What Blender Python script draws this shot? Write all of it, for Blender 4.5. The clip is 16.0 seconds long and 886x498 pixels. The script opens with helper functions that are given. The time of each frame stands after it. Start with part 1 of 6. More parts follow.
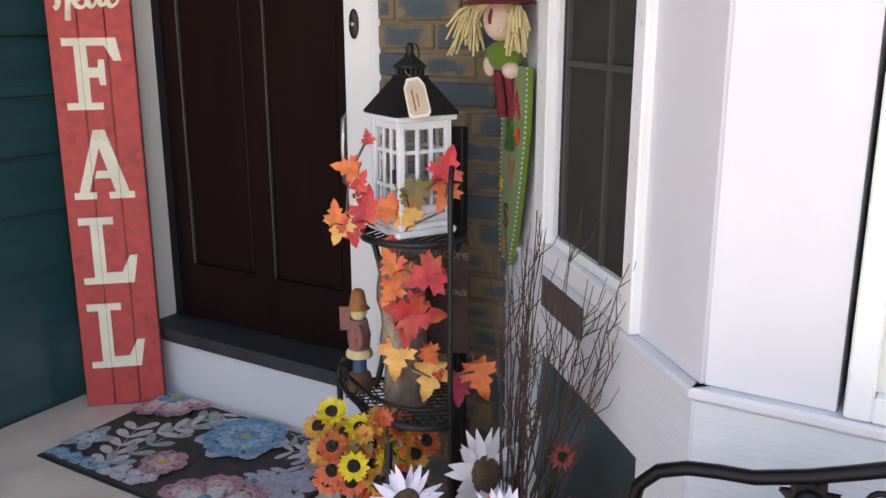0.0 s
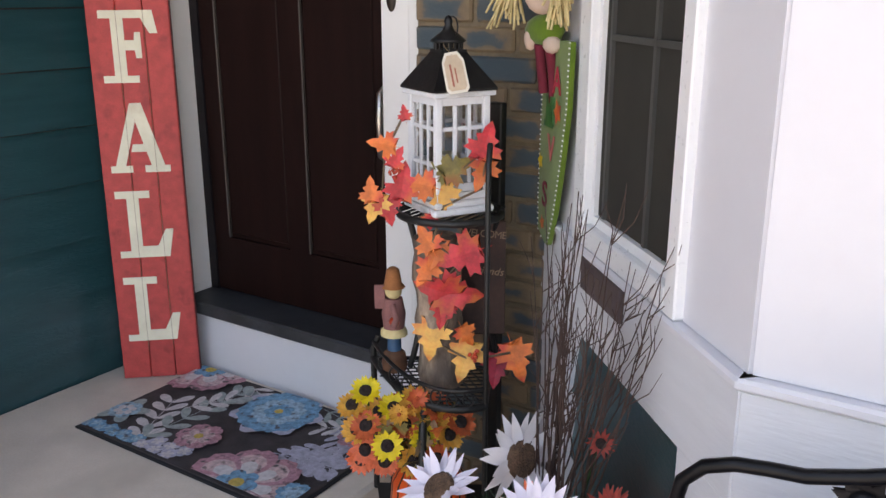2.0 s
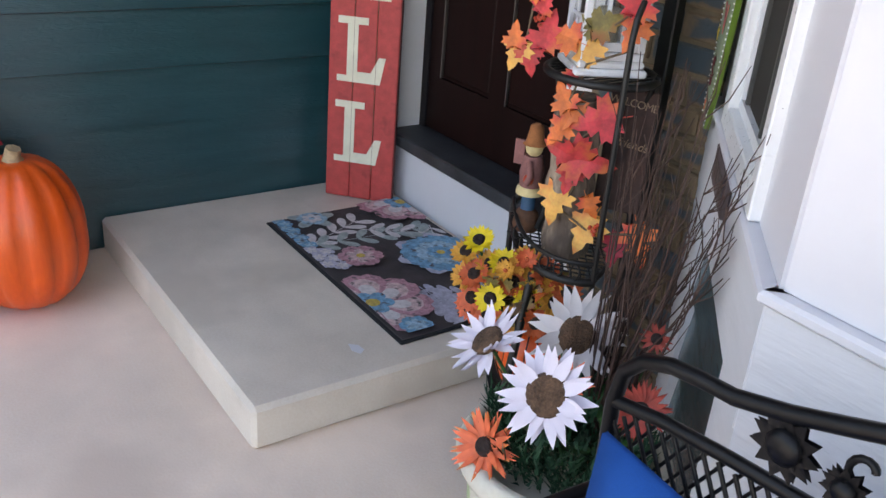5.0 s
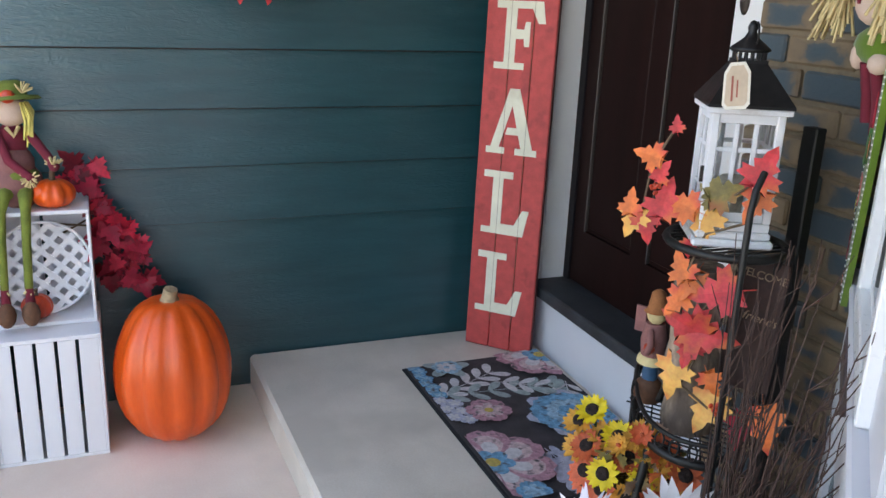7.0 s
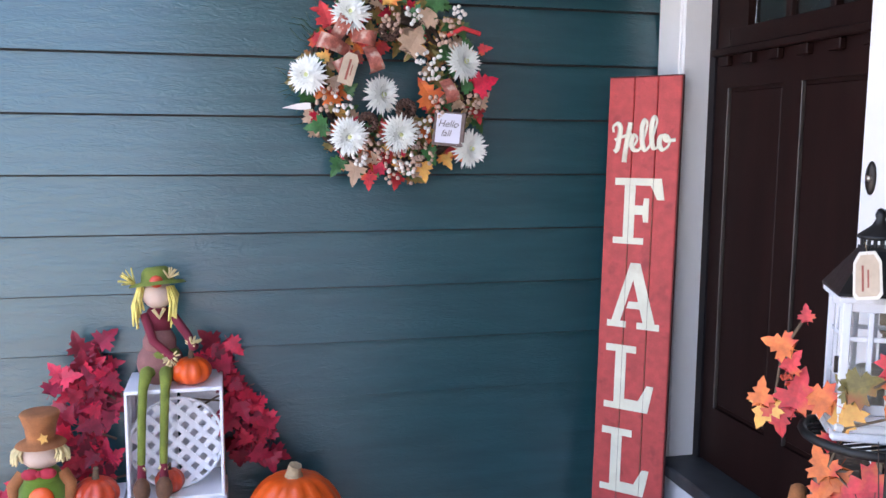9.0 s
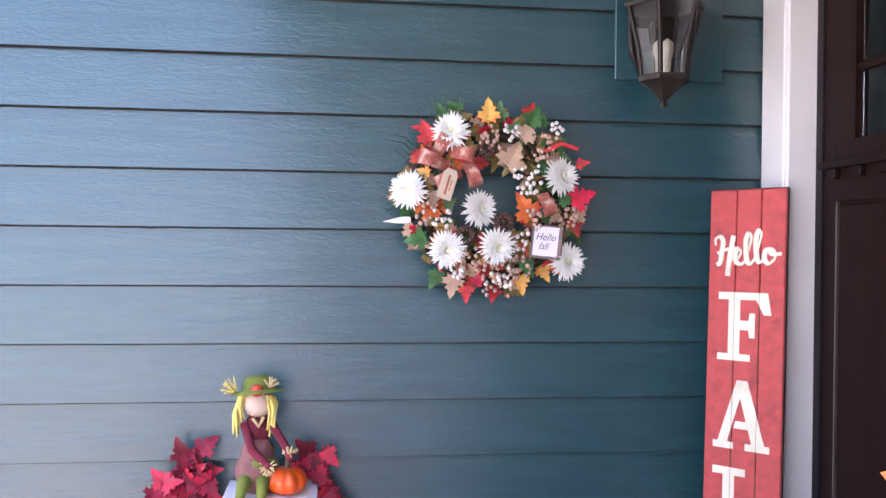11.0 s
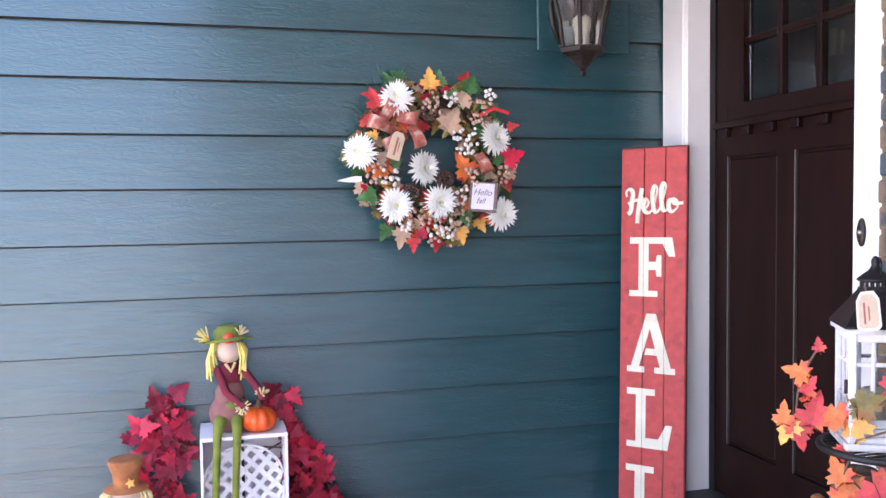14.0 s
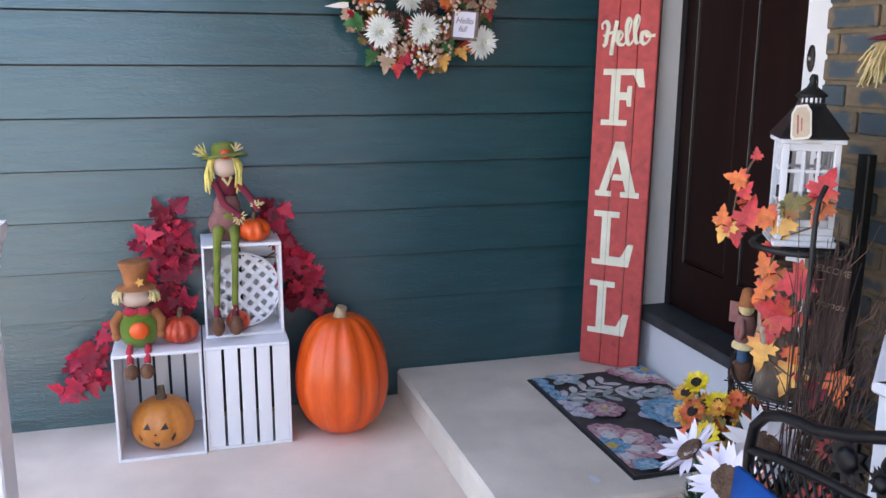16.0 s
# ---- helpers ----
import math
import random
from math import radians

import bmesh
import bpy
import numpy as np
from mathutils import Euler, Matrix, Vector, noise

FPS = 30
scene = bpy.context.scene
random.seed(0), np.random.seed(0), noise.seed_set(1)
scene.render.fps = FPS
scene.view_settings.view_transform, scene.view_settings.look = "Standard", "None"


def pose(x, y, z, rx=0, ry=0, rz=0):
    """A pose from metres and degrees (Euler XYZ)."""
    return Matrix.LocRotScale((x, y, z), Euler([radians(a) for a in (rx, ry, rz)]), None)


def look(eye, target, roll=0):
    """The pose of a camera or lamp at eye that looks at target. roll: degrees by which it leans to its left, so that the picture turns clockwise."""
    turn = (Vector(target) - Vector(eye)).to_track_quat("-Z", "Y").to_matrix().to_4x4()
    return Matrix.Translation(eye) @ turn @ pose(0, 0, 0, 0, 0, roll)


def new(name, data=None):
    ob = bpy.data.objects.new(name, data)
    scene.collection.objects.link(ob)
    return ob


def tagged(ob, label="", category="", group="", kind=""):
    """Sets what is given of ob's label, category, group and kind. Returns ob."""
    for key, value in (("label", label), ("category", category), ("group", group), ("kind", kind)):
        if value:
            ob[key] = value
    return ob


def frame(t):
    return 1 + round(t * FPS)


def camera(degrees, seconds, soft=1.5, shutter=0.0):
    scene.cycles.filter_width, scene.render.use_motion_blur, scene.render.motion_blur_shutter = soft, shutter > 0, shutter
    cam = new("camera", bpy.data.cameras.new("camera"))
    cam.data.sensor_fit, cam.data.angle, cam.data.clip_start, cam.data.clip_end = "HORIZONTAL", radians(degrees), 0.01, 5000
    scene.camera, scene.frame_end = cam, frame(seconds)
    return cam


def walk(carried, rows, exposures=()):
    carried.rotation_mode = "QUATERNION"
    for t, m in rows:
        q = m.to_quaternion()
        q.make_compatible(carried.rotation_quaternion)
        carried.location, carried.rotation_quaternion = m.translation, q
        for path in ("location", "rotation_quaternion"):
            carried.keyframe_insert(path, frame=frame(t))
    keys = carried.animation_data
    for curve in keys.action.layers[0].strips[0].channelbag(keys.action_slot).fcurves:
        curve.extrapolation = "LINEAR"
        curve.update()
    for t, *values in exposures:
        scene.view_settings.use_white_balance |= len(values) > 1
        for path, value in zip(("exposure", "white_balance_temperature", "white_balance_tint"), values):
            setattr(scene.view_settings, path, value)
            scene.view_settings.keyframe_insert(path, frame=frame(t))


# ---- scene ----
cam = camera(54.3, 16.0)
PATH = [
    (0, (2.618, 0.398, 1.414), (1.603, 2.045, 0.908), -0.1),
    (0.5, (2.598, 0.401, 1.425), (1.554, 2.031, 0.922), 0.5),
    (1, (2.582, 0.428, 1.425), (1.493, 2.032, 0.937), 0.5),
    (1.5, (2.581, 0.423, 1.428), (1.493, 2.022, 0.918), 0.1),
    (2, (2.591, 0.428, 1.417), (1.519, 2.019, 0.851), -0.1),
    (2.5, (2.599, 0.433, 1.396), (1.485, 1.96, 0.743), 0.5),
    (3, (2.654, 0.478, 1.37), (1.457, 1.913, 0.658), 0.2),
    (3.5, (2.729, 0.534, 1.356), (1.446, 1.859, 0.582), 1.2),
    (6, (2.879, 0.82, 1.374), (1.255, 1.685, 0.59), 3.5),
    (6.5, (2.887, 0.851, 1.389), (1.176, 1.609, 0.683), 2.0),
    (7, (2.879, 0.881, 1.418), (1.107, 1.598, 0.829), 2.4),
    (7.5, (2.865, 0.897, 1.44), (1.071, 1.617, 0.925), 1.4),
    (8, (2.869, 0.896, 1.462), (1.02, 1.547, 1.069), 1.5),
    (8.5, (2.878, 0.888, 1.481), (0.979, 1.421, 1.152), 1.3),
    (9, (2.886, 0.876, 1.492), (0.957, 1.345, 1.244), 0.4),
    (9.5, (2.887, 0.898, 1.523), (0.926, 1.249, 1.351), -0.6),
    (10, (2.885, 0.893, 1.53), (0.911, 1.196, 1.434), 0.0),
    (12.5, (2.941, 0.838, 1.514), (0.953, 1.055, 1.544), 0.7),
    (13, (3.039, 0.761, 1.512), (1.074, 1.129, 1.531), -0.3),
    (13.5, (3.104, 0.632, 1.521), (1.161, 1.103, 1.473), -0.8),
    (14, (3.148, 0.596, 1.496), (1.219, 1.115, 1.399), -0.7),
    (14.5, (3.195, 0.598, 1.463), (1.262, 1.081, 1.284), 0.7),
    (15, (3.297, 0.608, 1.448), (1.378, 1.097, 1.165), 0.6),
    (15.5, (3.366, 0.599, 1.433), (1.448, 1.055, 1.097), 0.1),
    (16, (3.389, 0.547, 1.404), (1.511, 1.085, 0.975), 0.3),
]
EXPO = [(0.0, 2.44, 8500, 18), (2.0, 2.44, 8500, 18), (3.5, 2.52, 8200, 17), (6.5, 2.49, 7800, 11), (7.5, 2.7, 7400, 10), (8.0, 2.86, 7150, 14), (9.0, 2.94, 6900, 20), (9.5, 3.03, 6800, 22), (10.2, 3.16, 6900, 28), (12.5, 3.28, 7600, 32), (13.2, 3.22, 7500, 30), (14.5, 3.23, 7000, 25), (15.3, 3.08, 7000, 20), (16.0, 2.62, 7300, 17)]
walk(cam, [(t, look(eye, target, roll)) for t, eye, target, roll in PATH], EXPO)

# ---- light: open shade under an added, unseen porch roof ----
SUN_EL, SUN_ROT = 55.0, -50.0
world = bpy.data.worlds.new("world")
scene.world = world
world.use_nodes = True
wn = world.node_tree
sky = wn.nodes.new("ShaderNodeTexSky")
sky.sky_type, sky.sun_disc = "NISHITA", False
sky.sun_elevation, sky.sun_rotation = radians(SUN_EL), radians(SUN_ROT)
sky.air_density, sky.dust_density, sky.ozone_density = 1.0, 2.5, 1.0
back = wn.nodes["Background"]
back.inputs["Strength"].default_value = 0.15
wn.links.new(sky.outputs[0], back.inputs[0])
sun = new("sun", bpy.data.lights.new("sun", "SUN"))
sun.data.energy, sun.data.angle, sun.data.color = 4.0, radians(0.5), (1.0, 0.95, 0.87)
sun.matrix_world = look((0.0, 0.0, 0.0), (-math.sin(radians(SUN_ROT)), -math.cos(radians(SUN_ROT)), -math.tan(radians(SUN_EL))))


# ---- materials ----
def tint(c, k):
    return tuple(min(1.0, v * k) for v in c[:3]) + (1.0,)


def mat(name, color, rough=0.6, metal=0.0, vary=0.15, scale=8.0, fine=90.0, bump=0.1, stretch=(1, 1, 1), second=None, second_amount=0.5, random_tint=0.0, coat=0.0, sheen=0.0, spec=0.5):
    """Base colour varied at two scales, with fine relief; second: a stain colour in patches."""
    m = bpy.data.materials.new(name)
    m.use_nodes = True
    nt = m.node_tree
    n, l = nt.nodes, nt.links
    b = n["Principled BSDF"]
    tc = n.new("ShaderNodeTexCoord")
    mp = n.new("ShaderNodeMapping")
    mp.inputs["Scale"].default_value = stretch
    l.new(tc.outputs["Object"], mp.inputs[0])
    big = n.new("ShaderNodeTexNoise")
    big.inputs["Scale"].default_value, big.inputs["Detail"].default_value = scale, 4.0
    small = n.new("ShaderNodeTexNoise")
    small.inputs["Scale"].default_value, small.inputs["Detail"].default_value = fine, 3.0
    l.new(mp.outputs[0], big.inputs["Vector"])
    l.new(mp.outputs[0], small.inputs["Vector"])
    ramp = n.new("ShaderNodeValToRGB")
    ramp.color_ramp.elements[0].position, ramp.color_ramp.elements[1].position = 0.32, 0.68
    ramp.color_ramp.elements[0].color, ramp.color_ramp.elements[1].color = tint(color, 1 - vary), tint(color, 1 + vary)
    l.new(big.outputs[0], ramp.inputs[0])
    mix = n.new("ShaderNodeMix")
    mix.data_type, mix.blend_type = "RGBA", "OVERLAY"
    mix.inputs[0].default_value = min(1.0, vary * 1.6)
    l.new(ramp.outputs[0], mix.inputs[6])
    l.new(small.outputs[0], mix.inputs[7])
    out = mix.outputs[2]
    if second:
        pat = n.new("ShaderNodeTexNoise")
        pat.inputs["Scale"].default_value, pat.inputs["Detail"].default_value = scale * 0.6, 6.0
        l.new(mp.outputs[0], pat.inputs["Vector"])
        cut = n.new("ShaderNodeValToRGB")
        cut.color_ramp.elements[0].position, cut.color_ramp.elements[1].position = 0.62 - second_amount * 0.3, 0.72 - second_amount * 0.2
        l.new(pat.outputs[0], cut.inputs[0])
        mx = n.new("ShaderNodeMix")
        mx.data_type = "RGBA"
        l.new(cut.outputs[0], mx.inputs[0])
        l.new(out, mx.inputs[6])
        mx.inputs[7].default_value = (*second[:3], 1.0)
        out = mx.outputs[2]
    if random_tint:
        oi = n.new("ShaderNodeObjectInfo")
        hs = n.new("ShaderNodeHueSaturation")
        mr = n.new("ShaderNodeMapRange")
        mr.inputs[3].default_value, mr.inputs[4].default_value = 1 - random_tint, 1 + random_tint
        l.new(oi.outputs["Random"], mr.inputs[0])
        l.new(mr.outputs[0], hs.inputs["Value"])
        l.new(out, hs.inputs["Color"])
        out = hs.outputs[0]
    l.new(out, b.inputs["Base Color"])
    rr = n.new("ShaderNodeMapRange")
    rr.inputs[3].default_value, rr.inputs[4].default_value = max(0.02, rough - 0.08), min(1.0, rough + 0.08)
    l.new(small.outputs[0], rr.inputs[0])
    l.new(rr.outputs[0], b.inputs["Roughness"])
    b.inputs["Metallic"].default_value = metal
    b.inputs["Specular IOR Level"].default_value = spec
    b.inputs["Coat Weight"].default_value = coat
    b.inputs["Sheen Weight"].default_value = sheen
    if bump:
        add = n.new("ShaderNodeMath")
        add.operation = "ADD"
        l.new(big.outputs[0], add.inputs[0])
        l.new(small.outputs[0], add.inputs[1])
        bp = n.new("ShaderNodeBump")
        bp.inputs["Strength"].default_value, bp.inputs["Distance"].default_value = bump, 0.004
        l.new(add.outputs[0], bp.inputs["Height"])
        l.new(bp.outputs[0], b.inputs["Normal"])
    return m


def glass_mat(name, color=(1, 1, 1), rough=0.02):
    m = bpy.data.materials.new(name)
    m.use_nodes = True
    b = m.node_tree.nodes["Principled BSDF"]
    b.inputs["Base Color"].default_value = (*color, 1)
    b.inputs["Roughness"].default_value = rough
    b.inputs["Transmission Weight"].default_value = 1.0
    b.inputs["IOR"].default_value = 1.45
    return m


def siding_mat():
    """Painted wood-grained lap siding: streaks along the plank and a satin paint film."""
    m = bpy.data.materials.new("siding_paint")
    m.use_nodes = True
    n, l = m.node_tree.nodes, m.node_tree.links
    b = n["Principled BSDF"]
    tc = n.new("ShaderNodeTexCoord")
    oi = n.new("ShaderNodeObjectInfo")
    off = n.new("ShaderNodeVectorMath")
    off.operation = "ADD"
    sc = n.new("ShaderNodeVectorMath")
    sc.operation = "SCALE"
    sc.inputs[0].default_value, sc.inputs[3].default_value = (7.0, 31.0, 5.0), 1.0
    l.new(oi.outputs["Random"], sc.inputs[3])
    l.new(tc.outputs["Object"], off.inputs[0])
    l.new(sc.outputs[0], off.inputs[1])
    mp = n.new("ShaderNodeMapping")
    mp.inputs["Scale"].default_value = (1.0, 3.0, 11.0)
    l.new(off.outputs[0], mp.inputs[0])
    grain = n.new("ShaderNodeTexNoise")
    grain.inputs["Scale"].default_value, grain.inputs["Detail"].default_value, grain.inputs["Distortion"].default_value = 5.0, 2.5, 2.6
    l.new(mp.outputs[0], grain.inputs["Vector"])
    mp2 = n.new("ShaderNodeMapping")
    mp2.inputs["Scale"].default_value = (1.0, 0.7, 5.0)
    l.new(off.outputs[0], mp2.inputs[0])
    wave = n.new("ShaderNodeTexNoise")
    wave.inputs["Scale"].default_value, wave.inputs["Detail"].default_value = 5.0, 2.0
    l.new(mp2.outputs[0], wave.inputs["Vector"])
    ramp = n.new("ShaderNodeValToRGB")
    ramp.color_ramp.elements[0].position, ramp.color_ramp.elements[1].position = 0.3, 0.75
    ramp.color_ramp.elements[0].color, ramp.color_ramp.elements[1].color = (0.0072, 0.053, 0.062, 1), (0.0110, 0.068, 0.079, 1)
    l.new(wave.outputs[0], ramp.inputs[0])
    l.new(ramp.outputs[0], b.inputs["Base Color"])
    rr = n.new("ShaderNodeMapRange")
    rr.inputs[3].default_value, rr.inputs[4].default_value = 0.34, 0.50
    b.inputs["Coat Weight"].default_value, b.inputs["Coat Roughness"].default_value = 1.0, 0.23
    b.inputs["Coat IOR"].default_value = 1.68
    b.inputs["Specular IOR Level"].default_value = 0.2
    l.new(wave.outputs[0], rr.inputs[0])
    l.new(rr.outputs[0], b.inputs["Roughness"])
    sq = n.new("ShaderNodeMath")
    sq.operation = "MULTIPLY"
    l.new(grain.outputs[0], sq.inputs[0])
    l.new(wave.outputs[0], sq.inputs[1])
    bp = n.new("ShaderNodeBump")
    bp.inputs["Strength"].default_value, bp.inputs["Distance"].default_value = 0.48, 0.006
    l.new(sq.outputs[0], bp.inputs["Height"])
    l.new(bp.outputs[0], b.inputs["Normal"])
    l.new(bp.outputs[0], b.inputs["Coat Normal"])
    return m


def brick_mat():
    """Tumbled brick: tan-brown body with slate-blue fired faces on some bricks, ragged towards the edges."""
    m = bpy.data.materials.new("brick")
    m.use_nodes = True
    n, l = m.node_tree.nodes, m.node_tree.links
    b = n["Principled BSDF"]
    oi = n.new("ShaderNodeObjectInfo")
    tc = n.new("ShaderNodeTexCoord")
    off = n.new("ShaderNodeVectorMath")
    off.operation = "ADD"
    sc = n.new("ShaderNodeVectorMath")
    sc.operation = "SCALE"
    sc.inputs[0].default_value = (17.0, 5.0, 9.0)
    l.new(oi.outputs["Random"], sc.inputs[3])
    l.new(tc.outputs["Object"], off.inputs[0])
    l.new(sc.outputs[0], off.inputs[1])
    no = n.new("ShaderNodeTexNoise")
    no.inputs["Scale"].default_value, no.inputs["Detail"].default_value = 22.0, 6.0
    l.new(off.outputs[0], no.inputs["Vector"])
    sep = n.new("ShaderNodeSeparateXYZ")
    l.new(tc.outputs["Generated"], sep.inputs[0])
    edge = []
    for i in (0, 2):
        a = n.new("ShaderNodeMath")
        a.operation = "SUBTRACT"
        a.inputs[1].default_value = 0.5
        l.new(sep.outputs[i], a.inputs[0])
        c = n.new("ShaderNodeMath")
        c.operation = "ABSOLUTE"
        l.new(a.outputs[0], c.inputs[0])
        edge.append(c)
    mx = n.new("ShaderNodeMath")
    mx.operation = "MAXIMUM"
    l.new(edge[0].outputs[0], mx.inputs[0])
    l.new(edge[1].outputs[0], mx.inputs[1])
    add = n.new("ShaderNodeMath")
    add.operation = "MULTIPLY_ADD"
    add.inputs[1].default_value = 0.55
    l.new(no.outputs[0], add.inputs[0])
    l.new(mx.outputs[0], add.inputs[2])
    add2 = n.new("ShaderNodeMath")
    add2.operation = "MULTIPLY_ADD"
    add2.inputs[1].default_value = 0.45
    l.new(oi.outputs["Random"], add2.inputs[0])
    l.new(add.outputs[0], add2.inputs[2])
    ramp = n.new("ShaderNodeValToRGB")
    e = ramp.color_ramp.elements
    e[0].position, e[0].color = 0.62, (0.055, 0.078, 0.092, 1)
    e[1].position, e[1].color = 0.98, (0.22, 0.15, 0.088, 1)
    k = e.new(0.78)
    k.color = (0.075, 0.088, 0.092, 1)
    k = e.new(0.86)
    k.color = (0.18, 0.125, 0.08, 1)
    l.new(add2.outputs[0], ramp.inputs[0])
    l.new(ramp.outputs[0], b.inputs["Base Color"])
    b.inputs["Roughness"].default_value = 0.75
    fine = n.new("ShaderNodeTexNoise")
    fine.inputs["Scale"].default_value, fine.inputs["Detail"].default_value = 120.0, 4.0
    l.new(off.outputs[0], fine.inputs["Vector"])
    bp = n.new("ShaderNodeBump")
    bp.inputs["Strength"].default_value, bp.inputs["Distance"].default_value = 0.5, 0.003
    l.new(fine.outputs[0], bp.inputs["Height"])
    l.new(bp.outputs[0], b.inputs["Normal"])
    return m


